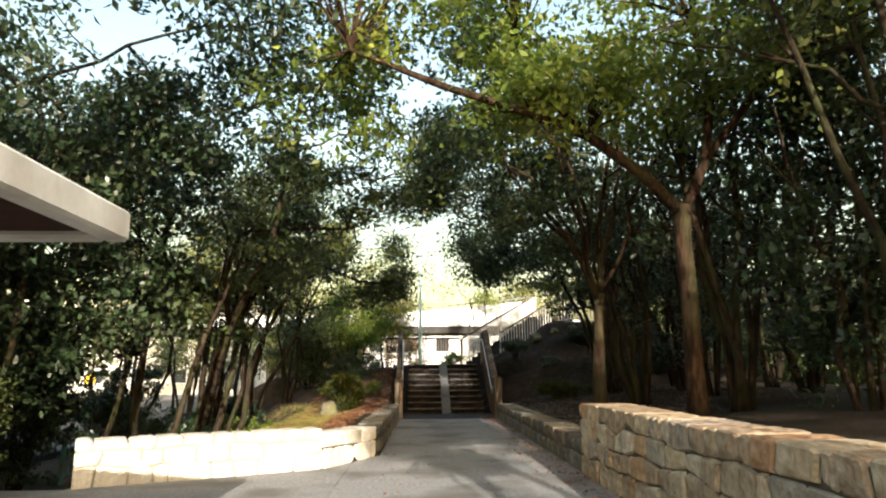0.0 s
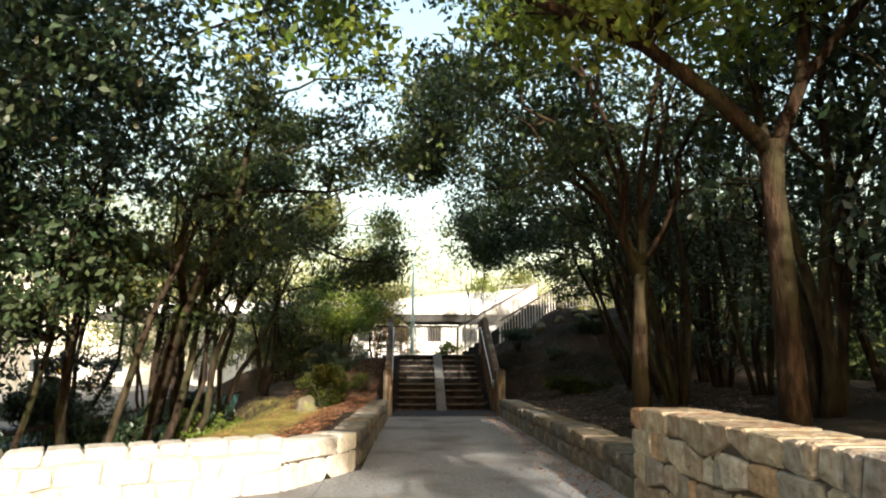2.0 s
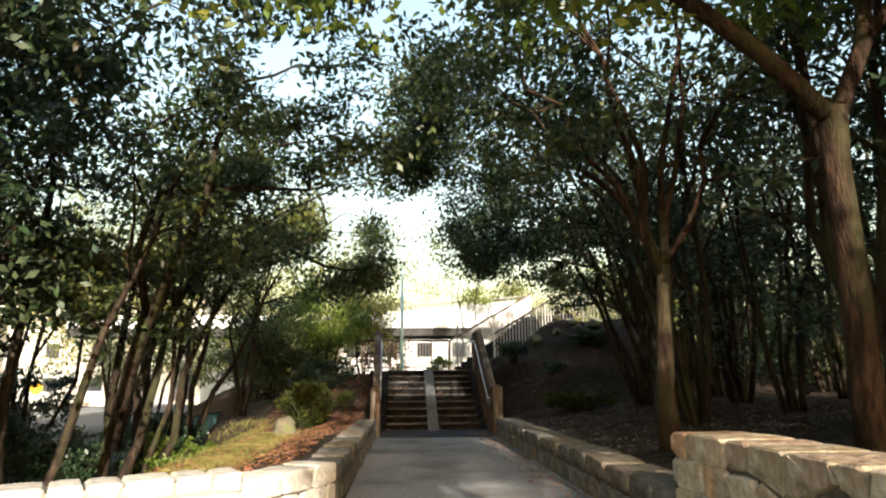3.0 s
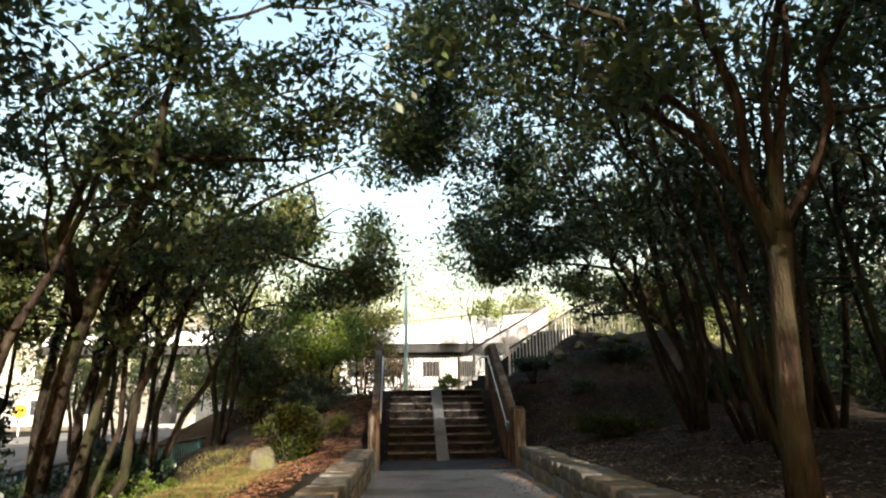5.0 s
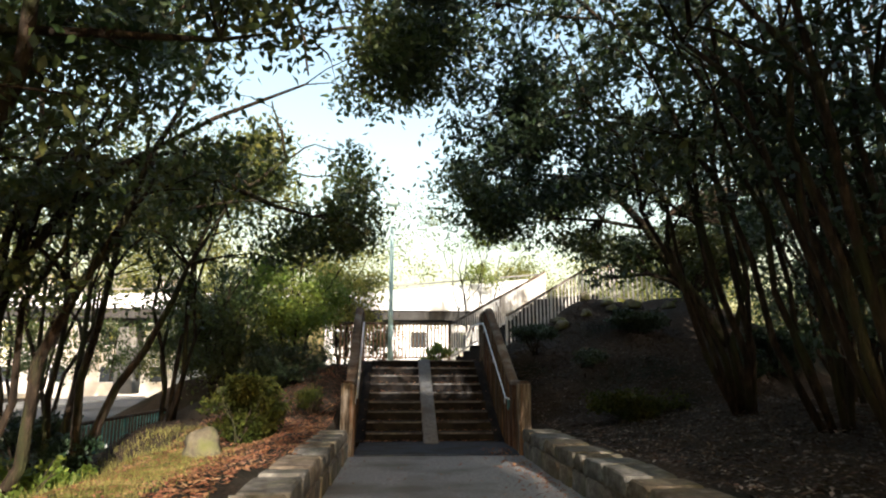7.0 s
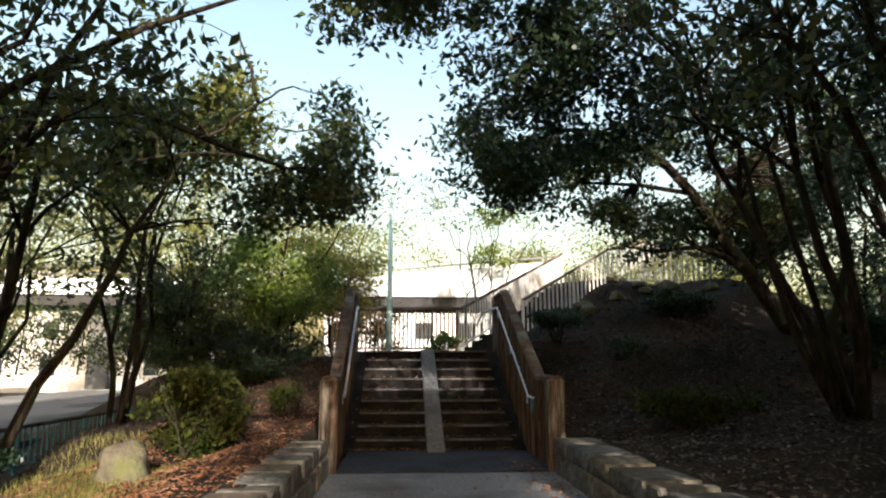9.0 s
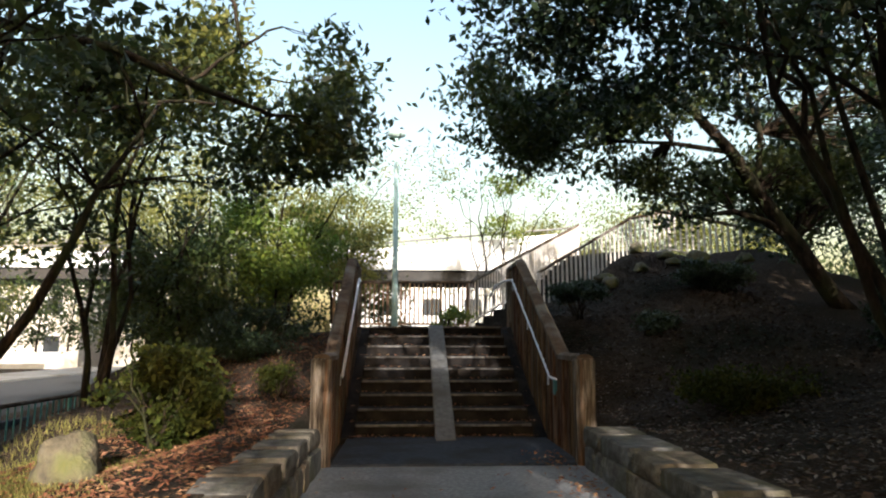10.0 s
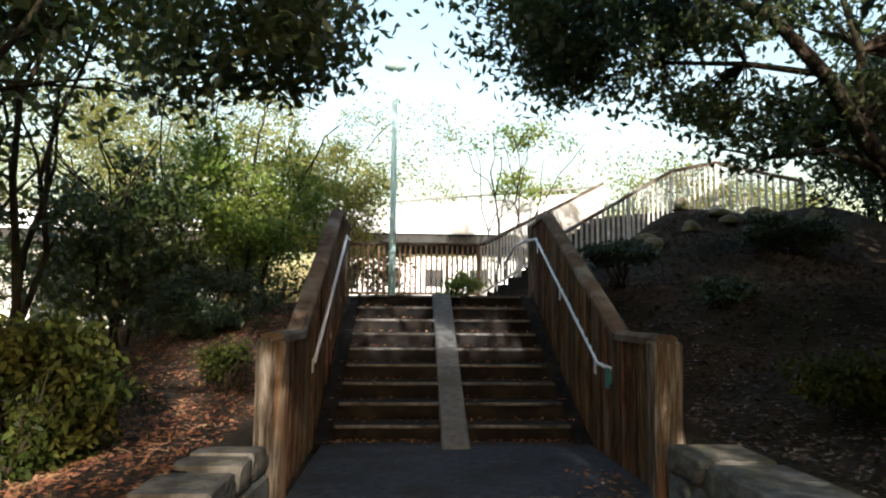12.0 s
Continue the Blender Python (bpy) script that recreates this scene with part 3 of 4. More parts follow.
# lamp pole on the landing
pole = empty("street_lamp", "slim pale-teal lamp pole standing on the landing", "lamp", (0.10, 27.5, LAND))
part("pole", tube(bmesh.new(), [(0.10, 27.5, LAND - 0.02), (0.10, 27.5, 3.4), (0.10, 27.5, 6.0)], [0.07, 0.06, 0.042], 12), POLE_PAINT, pole, smooth=True)
part("base_plate", slab((-0.04, 27.36, LAND - 0.01), (0.24, 27.64, LAND + 0.02), 0.004), POLE_PAINT, pole)
head = part("lamp_head", tube(bmesh.new(), [(0.10, 27.5, 5.95), (0.10, 27.5, 6.02), (0.10, 27.5, 6.10), (0.10, 27.5, 6.16)], [0.06, 0.21, 0.19, 0.05], 14), POLE_PAINT, pole, smooth=True)

# shelter roof over the forecourt
roof = empty("shelter", "shelter roof with a pale eave board and dark red soffit", "shelter", (-3.2, 2.0, 0))
part("eave_board", slab((-1.28, -3.0, 1.88), (-1.18, 4.4, 2.02), 0.015), EAVE, roof)
part("eave_board", slab((-5.6, 4.30, 1.88), (-1.281, 4.4, 2.02), 0.015), EAVE, roof)
part("roof_sheet", slab((-5.6, -3.0, 1.99), (-1.29, 4.29, 2.05)), EAVE, roof)
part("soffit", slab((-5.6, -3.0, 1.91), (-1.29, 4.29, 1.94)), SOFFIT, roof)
for x, y in ((-5.2, 3.9), (-5.2, -2.5)):
    part("post", slab((x - 0.06, y - 0.06, -0.1), (x + 0.06, y + 0.06, 1.92), 0.008), TIMBER, roof)


# trees: tapered trunks and limbs, crowns of many small leaves in clumps
def leaves(name, centres, per, sigma, size, mat, seed, parent, droop=0.35):
    rng = np.random.default_rng(seed)
    c = np.repeat(np.asarray(centres, float), per, axis=0)
    n = len(c)
    sg = np.repeat(rng.uniform(0.6, 1.3, len(centres)), per)[:, None] * sigma
    p = c + rng.normal(0, 1, (n, 3)) * sg * np.array([1, 1, 0.55])
    u = rng.normal(0, 1, (n, 3))
    u[:, 2] -= droop
    u /= np.linalg.norm(u, axis=1, keepdims=True)
    w = np.cross(u, rng.normal(0, 1, (n, 3)) + np.array([0, 0, 1.2]))
    w /= np.linalg.norm(w, axis=1, keepdims=True) + 1e-6
    nn = np.cross(u, w)
    ln = rng.uniform(0.7, 1.3, (n, 1)) * size
    wd = ln * 0.24
    v = np.stack([p - u * ln * 0.5, p + w * wd + nn * wd * 0.5, p + u * ln * 0.5, p - w * wd + nn * wd * 0.5], 1).reshape(-1, 3)
    me = bpy.data.meshes.new(name)
    me.vertices.add(4 * n)
    me.vertices.foreach_set("co", v.ravel())
    me.loops.add(4 * n)
    me.loops.foreach_set("vertex_index", np.arange(4 * n))
    me.polygons.add(n)
    me.polygons.foreach_set("loop_start", np.arange(n) * 4)
    me.update(calc_edges=True)
    me.materials.append(mat)
    ob = new(name, me)
    if parent:
        ob.parent = parent
        ob.matrix_parent_inverse = Matrix.Translation(parent.location).inverted()
    return ob


def wander(a, b, rng, k=6, amount=0.06):
    """A crooked line from a to b that leaves upright."""
    a, b = Vector(a), Vector(b)
    d = (b - a).length
    out = []
    for i in range(k + 1):
        t = i / k
        p = a.lerp(b, t)
        p.z += 0.10 * d * math.sin(math.pi * t) * 0.6
        if 0 < i < k:
            p += Vector((rng.uniform(-1, 1), rng.uniform(-1, 1), rng.uniform(-1, 1))) * amount * d * 0.5
        out.append(p)
    return out


def blob(centre, radii, n, rng, hollow=0.35, grain=1.35, holes=-0.03):
    """Clump centres through an uneven ellipsoid, denser to its outside, with holes between the sprays."""
    out, tries = [], 0
    while len(out) < n:
        v = Vector((rng.uniform(-1, 1), rng.uniform(-1, 1), rng.uniform(-1, 1)))
        edge = 0.82 + 0.6 * noise.noise(v * 1.9 + Vector(centre))
        p = Vector((centre[0] + v.x * radii[0], centre[1] + v.y * radii[1], centre[2] + v.z * radii[2]))
        tries += 1
        if hollow < v.length < edge and (tries > 60 * n or noise.noise(p * grain) > holes):
            out.append(tuple(p))
    return out


# gaps in the canopy through which the low sun reaches the ground: a point on each beam and its half width
GAPS = (((0.25, 24.1, 1.3), 0.6), ((1.65, 23.8, 1.15), 0.6), ((-2.3, 19.6, 1.2), 0.3), ((-1.7, 21.9, 0.8), 0.7), ((3.6, 9.7, 3.0), 0.62), ((3.1, 12.2, 1.8), 0.62),
        ((-0.6, 20.1, 0.6), 0.4), ((2.45, 20.1, 0.6), 0.35), ((-4.5, 15.5, 2.6), 0.5), ((-2.6, 29.5, 3.8), 0.9), ((-4.8, 29.8, 4.2), 0.9), ((7.0, 28.0, 3.9), 0.9), ((5.4, 27.9, 3.6), 0.6),
        ((-1.9, 23.4, 4.9), 0.5), ((0.9, 23.6, 1.1), 0.22), ((0.1, 23.2, 0.95), 0.25), ((1.9, 23.2, 0.95), 0.22), ((-3.6, 15.7, 0.9), 0.4), ((-2.4, 26.4, 2.9), 0.6), ((-3.6, 29.6, 4.6), 0.6), ((-1.9, 18.0, 0.3), 1.0), ((-2.3, 16.3, 0.3), 0.85), ((-0.8, 16.2, 0.45), 0.5), ((-1.5, 21.4, 0.7), 0.55), ((-1.7, 22.8, 1.2), 0.5), ((-2.2, 26.4, 3.2), 0.9), ((-3.4, 25.6, 3.0), 0.8),
        ((0.9, 9.6, 0.0), 0.5), ((0.2, 8.2, 0.0), 0.55), ((1.5, 10.8, 0.0), 0.42), ((1.0, 13.0, 0.0), 0.42), ((0.5, 6.4, 0.0), 0.5), ((0.0, 7.2, 0.0), 0.8), ((-0.7, 8.8, 0.0), 0.9), ((1.5, 9.6, 5.5), 1.0), ((0.0, 9.5, 5.7), 0.9), ((2.4, 8.3, 0.85), 0.35), ((2.4, 6.2, 0.85), 0.4), ((2.5, 12.8, 0.42), 0.35), ((2.5, 15.8, 0.42), 0.35),
        ((-1.9, 21.4, 5.0), 0.5), ((-0.9, 21.5, 5.0), 0.4), ((-2.3, 22.8, 5.6), 1.05), ((-1.5, 19.0, 5.6), 0.5), ((3.9, 9.7, 4.0), 0.35), ((3.6, 24.2, 4.9), 0.4), ((-3.0, 15.4, 4.4), 0.5), ((0.6, 32.9, 3.9), 1.2), ((3.0, 32.9, 4.2), 1.2), ((5.0, 32.9, 4.4), 1.0))


def in_gap(c):
    for p, w in GAPS:
        d = Vector(c) - Vector(p)
        if d.y < -0.8 and (d - sun_from * d.dot(sun_from)).length < w:
            return True
    return False


def tree(name, label, base, stems, crowns, seed, leaf=LEAF, per=42, sigma=0.25, size=0.135, twigs=0.5, group="", category="tree", bark=BARK):
    """stems: lists of points with radii [(x, y, z, r), ...]; crowns: (centre, radii, clumps)."""
    rng = random.Random(seed)
    root = empty(name, label, category, base, group)
    bm = bmesh.new()
    spots = []
    for st in stems:
        pts = [Vector(p[:3]) for p in st]
        tube(bm, pts, [p[3] for p in st], 9 if st[0][3] > 0.07 else 6)
        spots += [(Vector(p[:3]), p[3]) for p in st[max(1, len(st) // 3):]]
    clumps = []
    for c, r, n in crowns:
        clumps += [q for q in blob(c, r, n, rng) if not in_gap(q)]
    for c in clumps:
        if rng.random() < twigs:
            v = Vector(c)
            s, r = min(spots, key=lambda q: (q[0] - v).length + max(0, q[0].z - v.z) * 0.8)
            pts = wander(s, v, rng, 3, 0.12)
            r0 = min(r * 0.6, 0.012 + 0.010 * (v - s).length)
            tube(bm, pts, [r0, r0 * 0.75, r0 * 0.5, 0.004], 5, False)
    part("trunk", bm, bark, root, smooth=True)
    leaves("crown", clumps, per, sigma, size, leaf, seed, root)
    return root


def bend(a, b, r0, r1, rng, k=5, amount=0.05):
    """A stem of k lengths between two points, with radii."""
    pts = wander(a, b, rng, k, amount)
    return [(*p, mix(r0, r1, i / k)) for i, p in enumerate(pts)]


def thicket_tree(x, y, stems, height, spread_r, seed, lean=(0, 0), crown=None, r=0.07, name="tree", label="", per=42, n=90, leaf=LEAF, low=0.35, size=0.135, over=(), limbs=(), group="trees beside the path"):
    rng = random.Random(seed)
    z = ground_z(x, y)
    st = []
    for k in range(stems):
        a = 2 * math.pi * (k + rng.random() * 0.7) / stems
        rr = rng.uniform(0.35, 1.0) * spread_r
        foot = (x + 0.12 * math.cos(a) * (stems > 1), y + 0.12 * math.sin(a) * (stems > 1), z - 0.1)
        tip = (x + lean[0] + rr * math.cos(a), y + lean[1] + rr * math.sin(a), z + height * rng.uniform(0.75, 0.95))
        r0 = r * rng.uniform(0.7, 1.1)
        st.append(bend(foot, tip, r0, r0 * 0.25, rng, 7, 0.05))
        main = st[-1]
        for q in range(2):
            p = main[rng.randint(3, 5)]
            end = (p[0] + rng.uniform(-1.2, 1.2), p[1] + rng.uniform(-1.2, 1.2), p[2] + rng.uniform(0.6, 1.8))
            st.append(bend(p[:3], end, p[3] * 0.65, 0.012, rng, 4, 0.08))
    crown = crown or [((x + lean[0], y + lean[1], z + height * (low + 1) / 2), (spread_r * 1.25, spread_r * 1.25, height * (1 - low) / 2), n)]
    for c, rad, m in over:
        # a limb reaching to each outlying part of the crown
        p = min((q for s in st for q in s[3:5]), key=lambda q: (Vector(q[:3]) - Vector(c)).length)
        st.append(bend(p[:3], (c[0], c[1], c[2] + 0.1), max(0.03, p[3] * 0.8), 0.015, rng, 7, 0.05))
    st += [list(b) for b in limbs]
    crown = crown + list(over)
    return tree(name, label or "slender multi-stemmed evergreen tree with glossy dark leaves", (x, y, z), st, crown, seed, leaf, per, size=size, group=group)


rng = random.Random(77)
# forked tree behind the tall wall, its limb reaching over the path
tree("forked_tree", "large tree with a forked reddish trunk behind the stone wall", (3.65, 9.9, 0.7),
     [[(3.70, 9.9, 0.5, 0.15), (3.68, 9.9, 1.2, 0.125), (3.68, 9.88, 2.2, 0.115), (3.64, 9.85, 3.0, 0.11), (3.66, 9.83, 3.5, 0.115)],
      [(3.64, 9.83, 3.4, 0.09), (3.1, 9.8, 3.95, 0.08), (2.4, 9.75, 4.45, 0.07), (1.6, 9.6, 4.7, 0.058), (0.4, 9.4, 5.0, 0.05), (-0.8, 9.2, 5.4, 0.03)],
      [(2.4, 9.75, 4.45, 0.06), (1.9, 10.1, 5.2, 0.05), (1.6, 10.4, 6.2, 0.03)],
      [(3.68, 9.83, 3.4, 0.08), (4.0, 9.8, 4.1, 0.07), (4.2, 9.9, 5.0, 0.06), (4.2, 10.2, 6.5, 0.05)],
      [(4.0, 9.8, 4.1, 0.06), (4.8, 9.5, 5.2, 0.05), (5.6, 9.2, 6.4, 0.03)]],
     # The last crown part, at z 8, is unseen and added to block sky.
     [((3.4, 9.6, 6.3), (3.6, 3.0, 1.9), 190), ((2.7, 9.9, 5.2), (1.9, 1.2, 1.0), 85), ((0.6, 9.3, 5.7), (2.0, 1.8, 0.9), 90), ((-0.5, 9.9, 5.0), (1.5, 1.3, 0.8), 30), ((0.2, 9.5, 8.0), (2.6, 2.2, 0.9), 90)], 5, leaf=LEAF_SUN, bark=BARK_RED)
# fan-shaped tree behind the low wall
fan = [[(3.10, 12.3, 0.5, 0.14), (3.08, 12.3, 1.2, 0.105), (3.13, 12.3, 2.0, 0.095), (3.18, 12.3, 2.6, 0.095)]]
for k, (dx, dy, dz) in enumerate(((-1.9, 0.6, 3.6), (-1.2, -0.4, 4.2), (-0.5, 0.6, 4.6), (0.3, -0.3, 4.4), (0.9, 0.5, 4.0), (1.6, -0.2, 3.4), (-1.5, 1.6, 3.0))):
    fan.append(bend((3.17, 12.3, 2.35 + 0.05 * k), (3.17 + dx, 12.3 + dy, 2.4 + dz), 0.05, 0.014, rng, 7, 0.06))
tree("fan_tree", "tree with a pale trunk dividing into a fan of stems", (3.1, 12.3, 0.6), fan,
     [((2.6, 12.6, 5.4), (2.6, 2.2, 1.7), 130), ((4.6, 12.4, 5.4), (1.8, 1.8, 1.6), 70)], 6, bark=BARK_RED)
# (x, y), stems, height, crown spread, lean, lowest leaves, clumps
RIGHT_TREES = (((5.2, 7.6), 5, 7.6, 1.7, (0.0, 0), 0.25, 170, 0.07, ()), ((7.0, 9.8), 6, 8.0, 1.9, (0, 0), 0.05, 240, 0.07, ()),
               ((5.0, 11.4), 6, 7.4, 1.6, (-0.2, 0), 0.25, 170, 0.07, (((1.5, 12.4, 7.3), (1.6, 1.5, 0.9), 70),)), ((7.2, 13.2), 6, 8.0, 2.0, (0, 0), 0.05, 170, 0.07, ()),
               ((4.7, 15.0), 8, 7.4, 1.9, (-0.8, 0.3), 0.34, 150, 0.065, (((0.6, 13.8, 8.4), (2.1, 1.8, 0.8), 110), ((1.4, 15.8, 6.8), (1.6, 1.6, 0.8), 100), ((2.6, 14.6, 5.6), (1.5, 1.5, 1.0), 90))), ((6.4, 16.8), 6, 7.4, 2.0, (-0.5, 0), 0.10, 240, 0.07, (((1.8, 18.6, 6.8), (1.6, 1.4, 0.9), 110), ((0.5, 17.4, 7.2), (1.6, 1.5, 0.6), 90))),
               ((8.6, 17.0), 5, 7.4, 2.1, (0, 0), 0.03, 150, 0.07, ()), ((5.4, 19.0), 8, 6.8, 1.8, (-1.0, 0.4), 0.46, 220, 0.06, (((2.0, 20.4, 5.8), (1.2, 1.2, 0.9), 95), ((3.4, 20.6, 6.1), (1.6, 1.3, 1.1), 110), ((4.6, 20.8, 5.0), (1.3, 1.1, 0.8), 70), ((2.8, 21.6, 4.9), (1.3, 1.1, 0.7), 80))),
               ((8.2, 20.4), 6, 6.8, 1.8, (-0.4, 0.0), 0.2, 240, 0.05, ()),
               ((9.6, 11.0), 5, 8.4, 2.2, (0, 0), 0.02, 150, 0.07, ()), ((10.4, 20.2), 5, 7.0, 2.2, (0, 0), 0.05, 220, 0.07, ()), ((6.4, 4.6), 5, 8.0, 2.0, (0, 0), 0.10, 200, 0.07, ()),
               ((5.2, 16.75), 6, 6.4, 1.6, (-1.2, 0), 0.34, 190, 0.055, ()), ((7.0, 18.8), 6, 6.2, 1.5, (0, 0), 0.3, 150, 0.05, ()), ((6.0, 14.6), 6, 6.2, 1.3, (0, 0), 0.0, 130, 0.05, ()), ((5.6, 9.4), 5, 5.5, 1.0, (0, 0), 0.0, 170, 0.05, ()), ((8.7, 26.3), 6, 3.6, 1.2, (0, 0), 0.05, 330, 0.04, ()), ((9.6, 22.4), 6, 5.5, 1.8, (0, 0), 0.05, 220, 0.06, ()), ((10.8, 25.4), 5, 5.2, 1.8, (0, 0), 0.05, 170, 0.06, ()), ((9.2, 6.0), 5, 8.5, 2.2, (0, 0), 0.02, 220, 0.07, ()))
LEFT_TREES = (((-7.3, 14.0), 1, 8.6, 1.9, (0.2, 0.2), 0.18, 260, 0.19, ()), ((-5.25, 14.7), 2, 7.6, 2.2, (0.9, 0), 0.36, 170, 0.095, (((-2.4, 15.0, 5.8), (1.7, 1.5, 0.8), 100), ((-0.6, 15.4, 6.7), (1.6, 1.4, 0.6), 80))),
              ((-4.85, 16.75), 2, 7.8, 2.0, (1.3, 0.8), 0.42, 150, 0.115, (((-0.9, 17.2, 6.9), (1.4, 1.6, 0.8), 80), ((-3.3, 16.2, 4.6), (1.3, 1.2, 0.7), 60), ((-1.1, 15.7, 5.0), (1.2, 1.0, 0.5), 40), ((-4.7, 15.6, 2.9), (1.2, 1.2, 0.9), 110), ((-4.3, 17.6, 3.0), (1.1, 1.0, 0.9), 60))), ((-5.7, 13.3), 1, 8.0, 1.8, (0.4, -0.4), 0.24, 210, 0.07, (((-1.4, 12.4, 6.5), (1.8, 1.6, 1.0), 85),)),
              ((-7.4, 9.2), 6, 8.0, 2.1, (0, 0), 0.10, 230, 0.07, ()), ((-7.0, 12.0), 6, 7.8, 2.0, (0.3, 0), 0.08, 230, 0.07, ()),
              ((-4.9, 18.0), 4, 7.2, 2.0, (1.4, 0.2), 0.55, 170, 0.085, (((-2.4, 18.2, 6.2), (1.6, 1.4, 0.8), 140), ((-0.6, 18.5, 6.5), (1.4, 1.3, 0.7), 110), ((-1.0, 20.5, 6.7), (1.7, 1.4, 0.7), 170), ((0.5, 20.3, 7.2), (1.5, 1.4, 0.7), 90), ((0.0, 19.3, 6.1), (1.3, 1.2, 0.6), 125), ((-1.2, 19.2, 5.8), (1.2, 1.1, 0.6), 90))), ((-6.9, 17.8), 4, 7.4, 2.0, (0.4, 0), 0.45, 150, 0.06, ()),
              ((-5.0, 20.6), 4, 6.8, 1.9, (0.6, 0.3), 0.45, 170, 0.085, (((-1.5, 21.6, 4.3), (1.45, 1.1, 1.15), 250), ((-2.7, 21.6, 4.8), (1.5, 1.1, 1.0), 170), ((-1.4, 21.8, 5.6), (1.2, 1.0, 0.8), 90), ((-2.2, 21.4, 6.3), (1.6, 1.2, 0.9), 100), ((-4.0, 21.8, 4.4), (1.3, 1.1, 1.0), 34))),
              ((-4.3, 23.2), 5, 5.6, 1.5, (0.4, 0), 0.30, 130, 0.06, ()), ((-6.6, 23.0), 4, 6.8, 1.8, (0, 0), 0.45, 110, 0.06, (((-2.4, 22.9, 5.8), (1.6, 1.0, 0.9), 230), ((-1.3, 23.2, 5.4), (1.1, 0.9, 0.8), 130), ((-3.6, 23.0, 5.0), (1.2, 1.0, 0.8), 70))),
              ((-9.4, 21.0), 3, 7.2, 2.0, (0, 0), 0.55, 120, 0.06, ()), ((-9.2, 16.0), 3, 8.0, 2.0, (0, 0), 0.55, 120, 0.06, ()), ((-8.4, 11.2), 6, 7.5, 1.8, (0, 0), 0.03, 260, 0.06, ()), ((-8.7, 13.6), 6, 7.5, 1.7, (0, 0), 0.05, 240, 0.06, ()), ((-6.6, 6.4), 5, 8.0, 2.0, (0, 0), 0.12, 200, 0.08, (((-3.2, 7.6, 6.2), (1.7, 1.7, 1.1), 90),)),
              ((-5.9, 10.4), 3, 7.8, 1.6, (0, 0), 0.36, 190, 0.07, (((-1.9, 10.0, 6.2), (1.6, 1.5, 1.0), 90), ((-3.6, 11.2, 5.0), (1.5, 1.3, 0.9), 130))), ((-8.6, 26.0), 5, 6.5, 2.0, (0, 0), 0.25, 180, 0.06, ()))
# single bare limbs that show against the sky
BARE_BRANCHES = {
    (-4.85, 16.75): [[(-4.85, 16.75, 0.2, 0.14), (-4.45, 16.3, 1.6, 0.125), (-4.15, 16.0, 2.3, 0.11), (-3.6, 15.6, 3.2, 0.09), (-3.1, 15.2, 4.0, 0.07), (-2.86, 14.8, 4.95, 0.05), (-2.6, 14.7, 5.8, 0.02)],
                     [(-4.15, 16.0, 2.3, 0.075), (-4.0, 15.0, 3.3, 0.06), (-3.75, 15.0, 4.2, 0.055), (-2.6, 15.5, 4.46, 0.042), (-1.5, 15.5, 4.44, 0.025), (-1.0, 15.6, 4.6, 0.008)]],
    (-5.0, 20.6): [[(-4.9, 20.4, 3.2, 0.08), (-4.6, 20.0, 4.3, 0.07), (-3.8, 19.6, 4.54, 0.06), (-2.66, 19.6, 4.29, 0.048), (-1.69, 19.6, 3.86, 0.036), (-1.2, 20.4, 3.9, 0.02), (-0.9, 21.3, 4.2, 0.01)],
                   [(-2.66, 19.6, 4.29, 0.03), (-2.5, 19.8, 3.9, 0.02), (-2.4, 19.9, 3.5, 0.008)]],
    (-4.9, 18.0): [[(-4.4, 18.1, 3.0, 0.06), (-3.6, 18.3, 4.0, 0.05), (-2.4, 18.6, 4.9, 0.035), (-1.2, 18.9, 5.6, 0.02)]]}
for seed, rows in ((100, RIGHT_TREES), (200, LEFT_TREES)):
    for i, (at, st, h, sp, lean, low, n, r, over) in enumerate(rows):
        thin = (0.9 if at[1] < 10 else 0.4 if low > 0.15 else 0.5) if seed == 100 else 1.0 if at[0] < -6.5 and at[1] < 15 else 0.9 if at[1] < 14 else 0.4 if at[1] < 17 else 0.2 if at[0] < -6.8 else 0.34
        n, over = int(n * thin), [(c, q, int(m * (0.6 if seed == 100 else 0.75))) for c, q, m in over]
        # leaf colour by place: darkened for shaded thickets, yellow for the sunlit crown
        thicket_tree(*at, st, h, sp, seed + i, lean, n=n, low=low, r=r, over=over, leaf=LEAF_YELLOW if at == (-6.6, 23.0) else LEAF_SHADED if low < 0.2 or (at[0] > 4 and i % 3) or (at[0] < -5 and at[1] < 14) else LEAF, limbs=BARE_BRANCHES.get(at, ()),
                     label="single-trunked evergreen tree with mossy bark" if st == 1 else "slender multi-stemmed evergreen tree with glossy dark leaves")
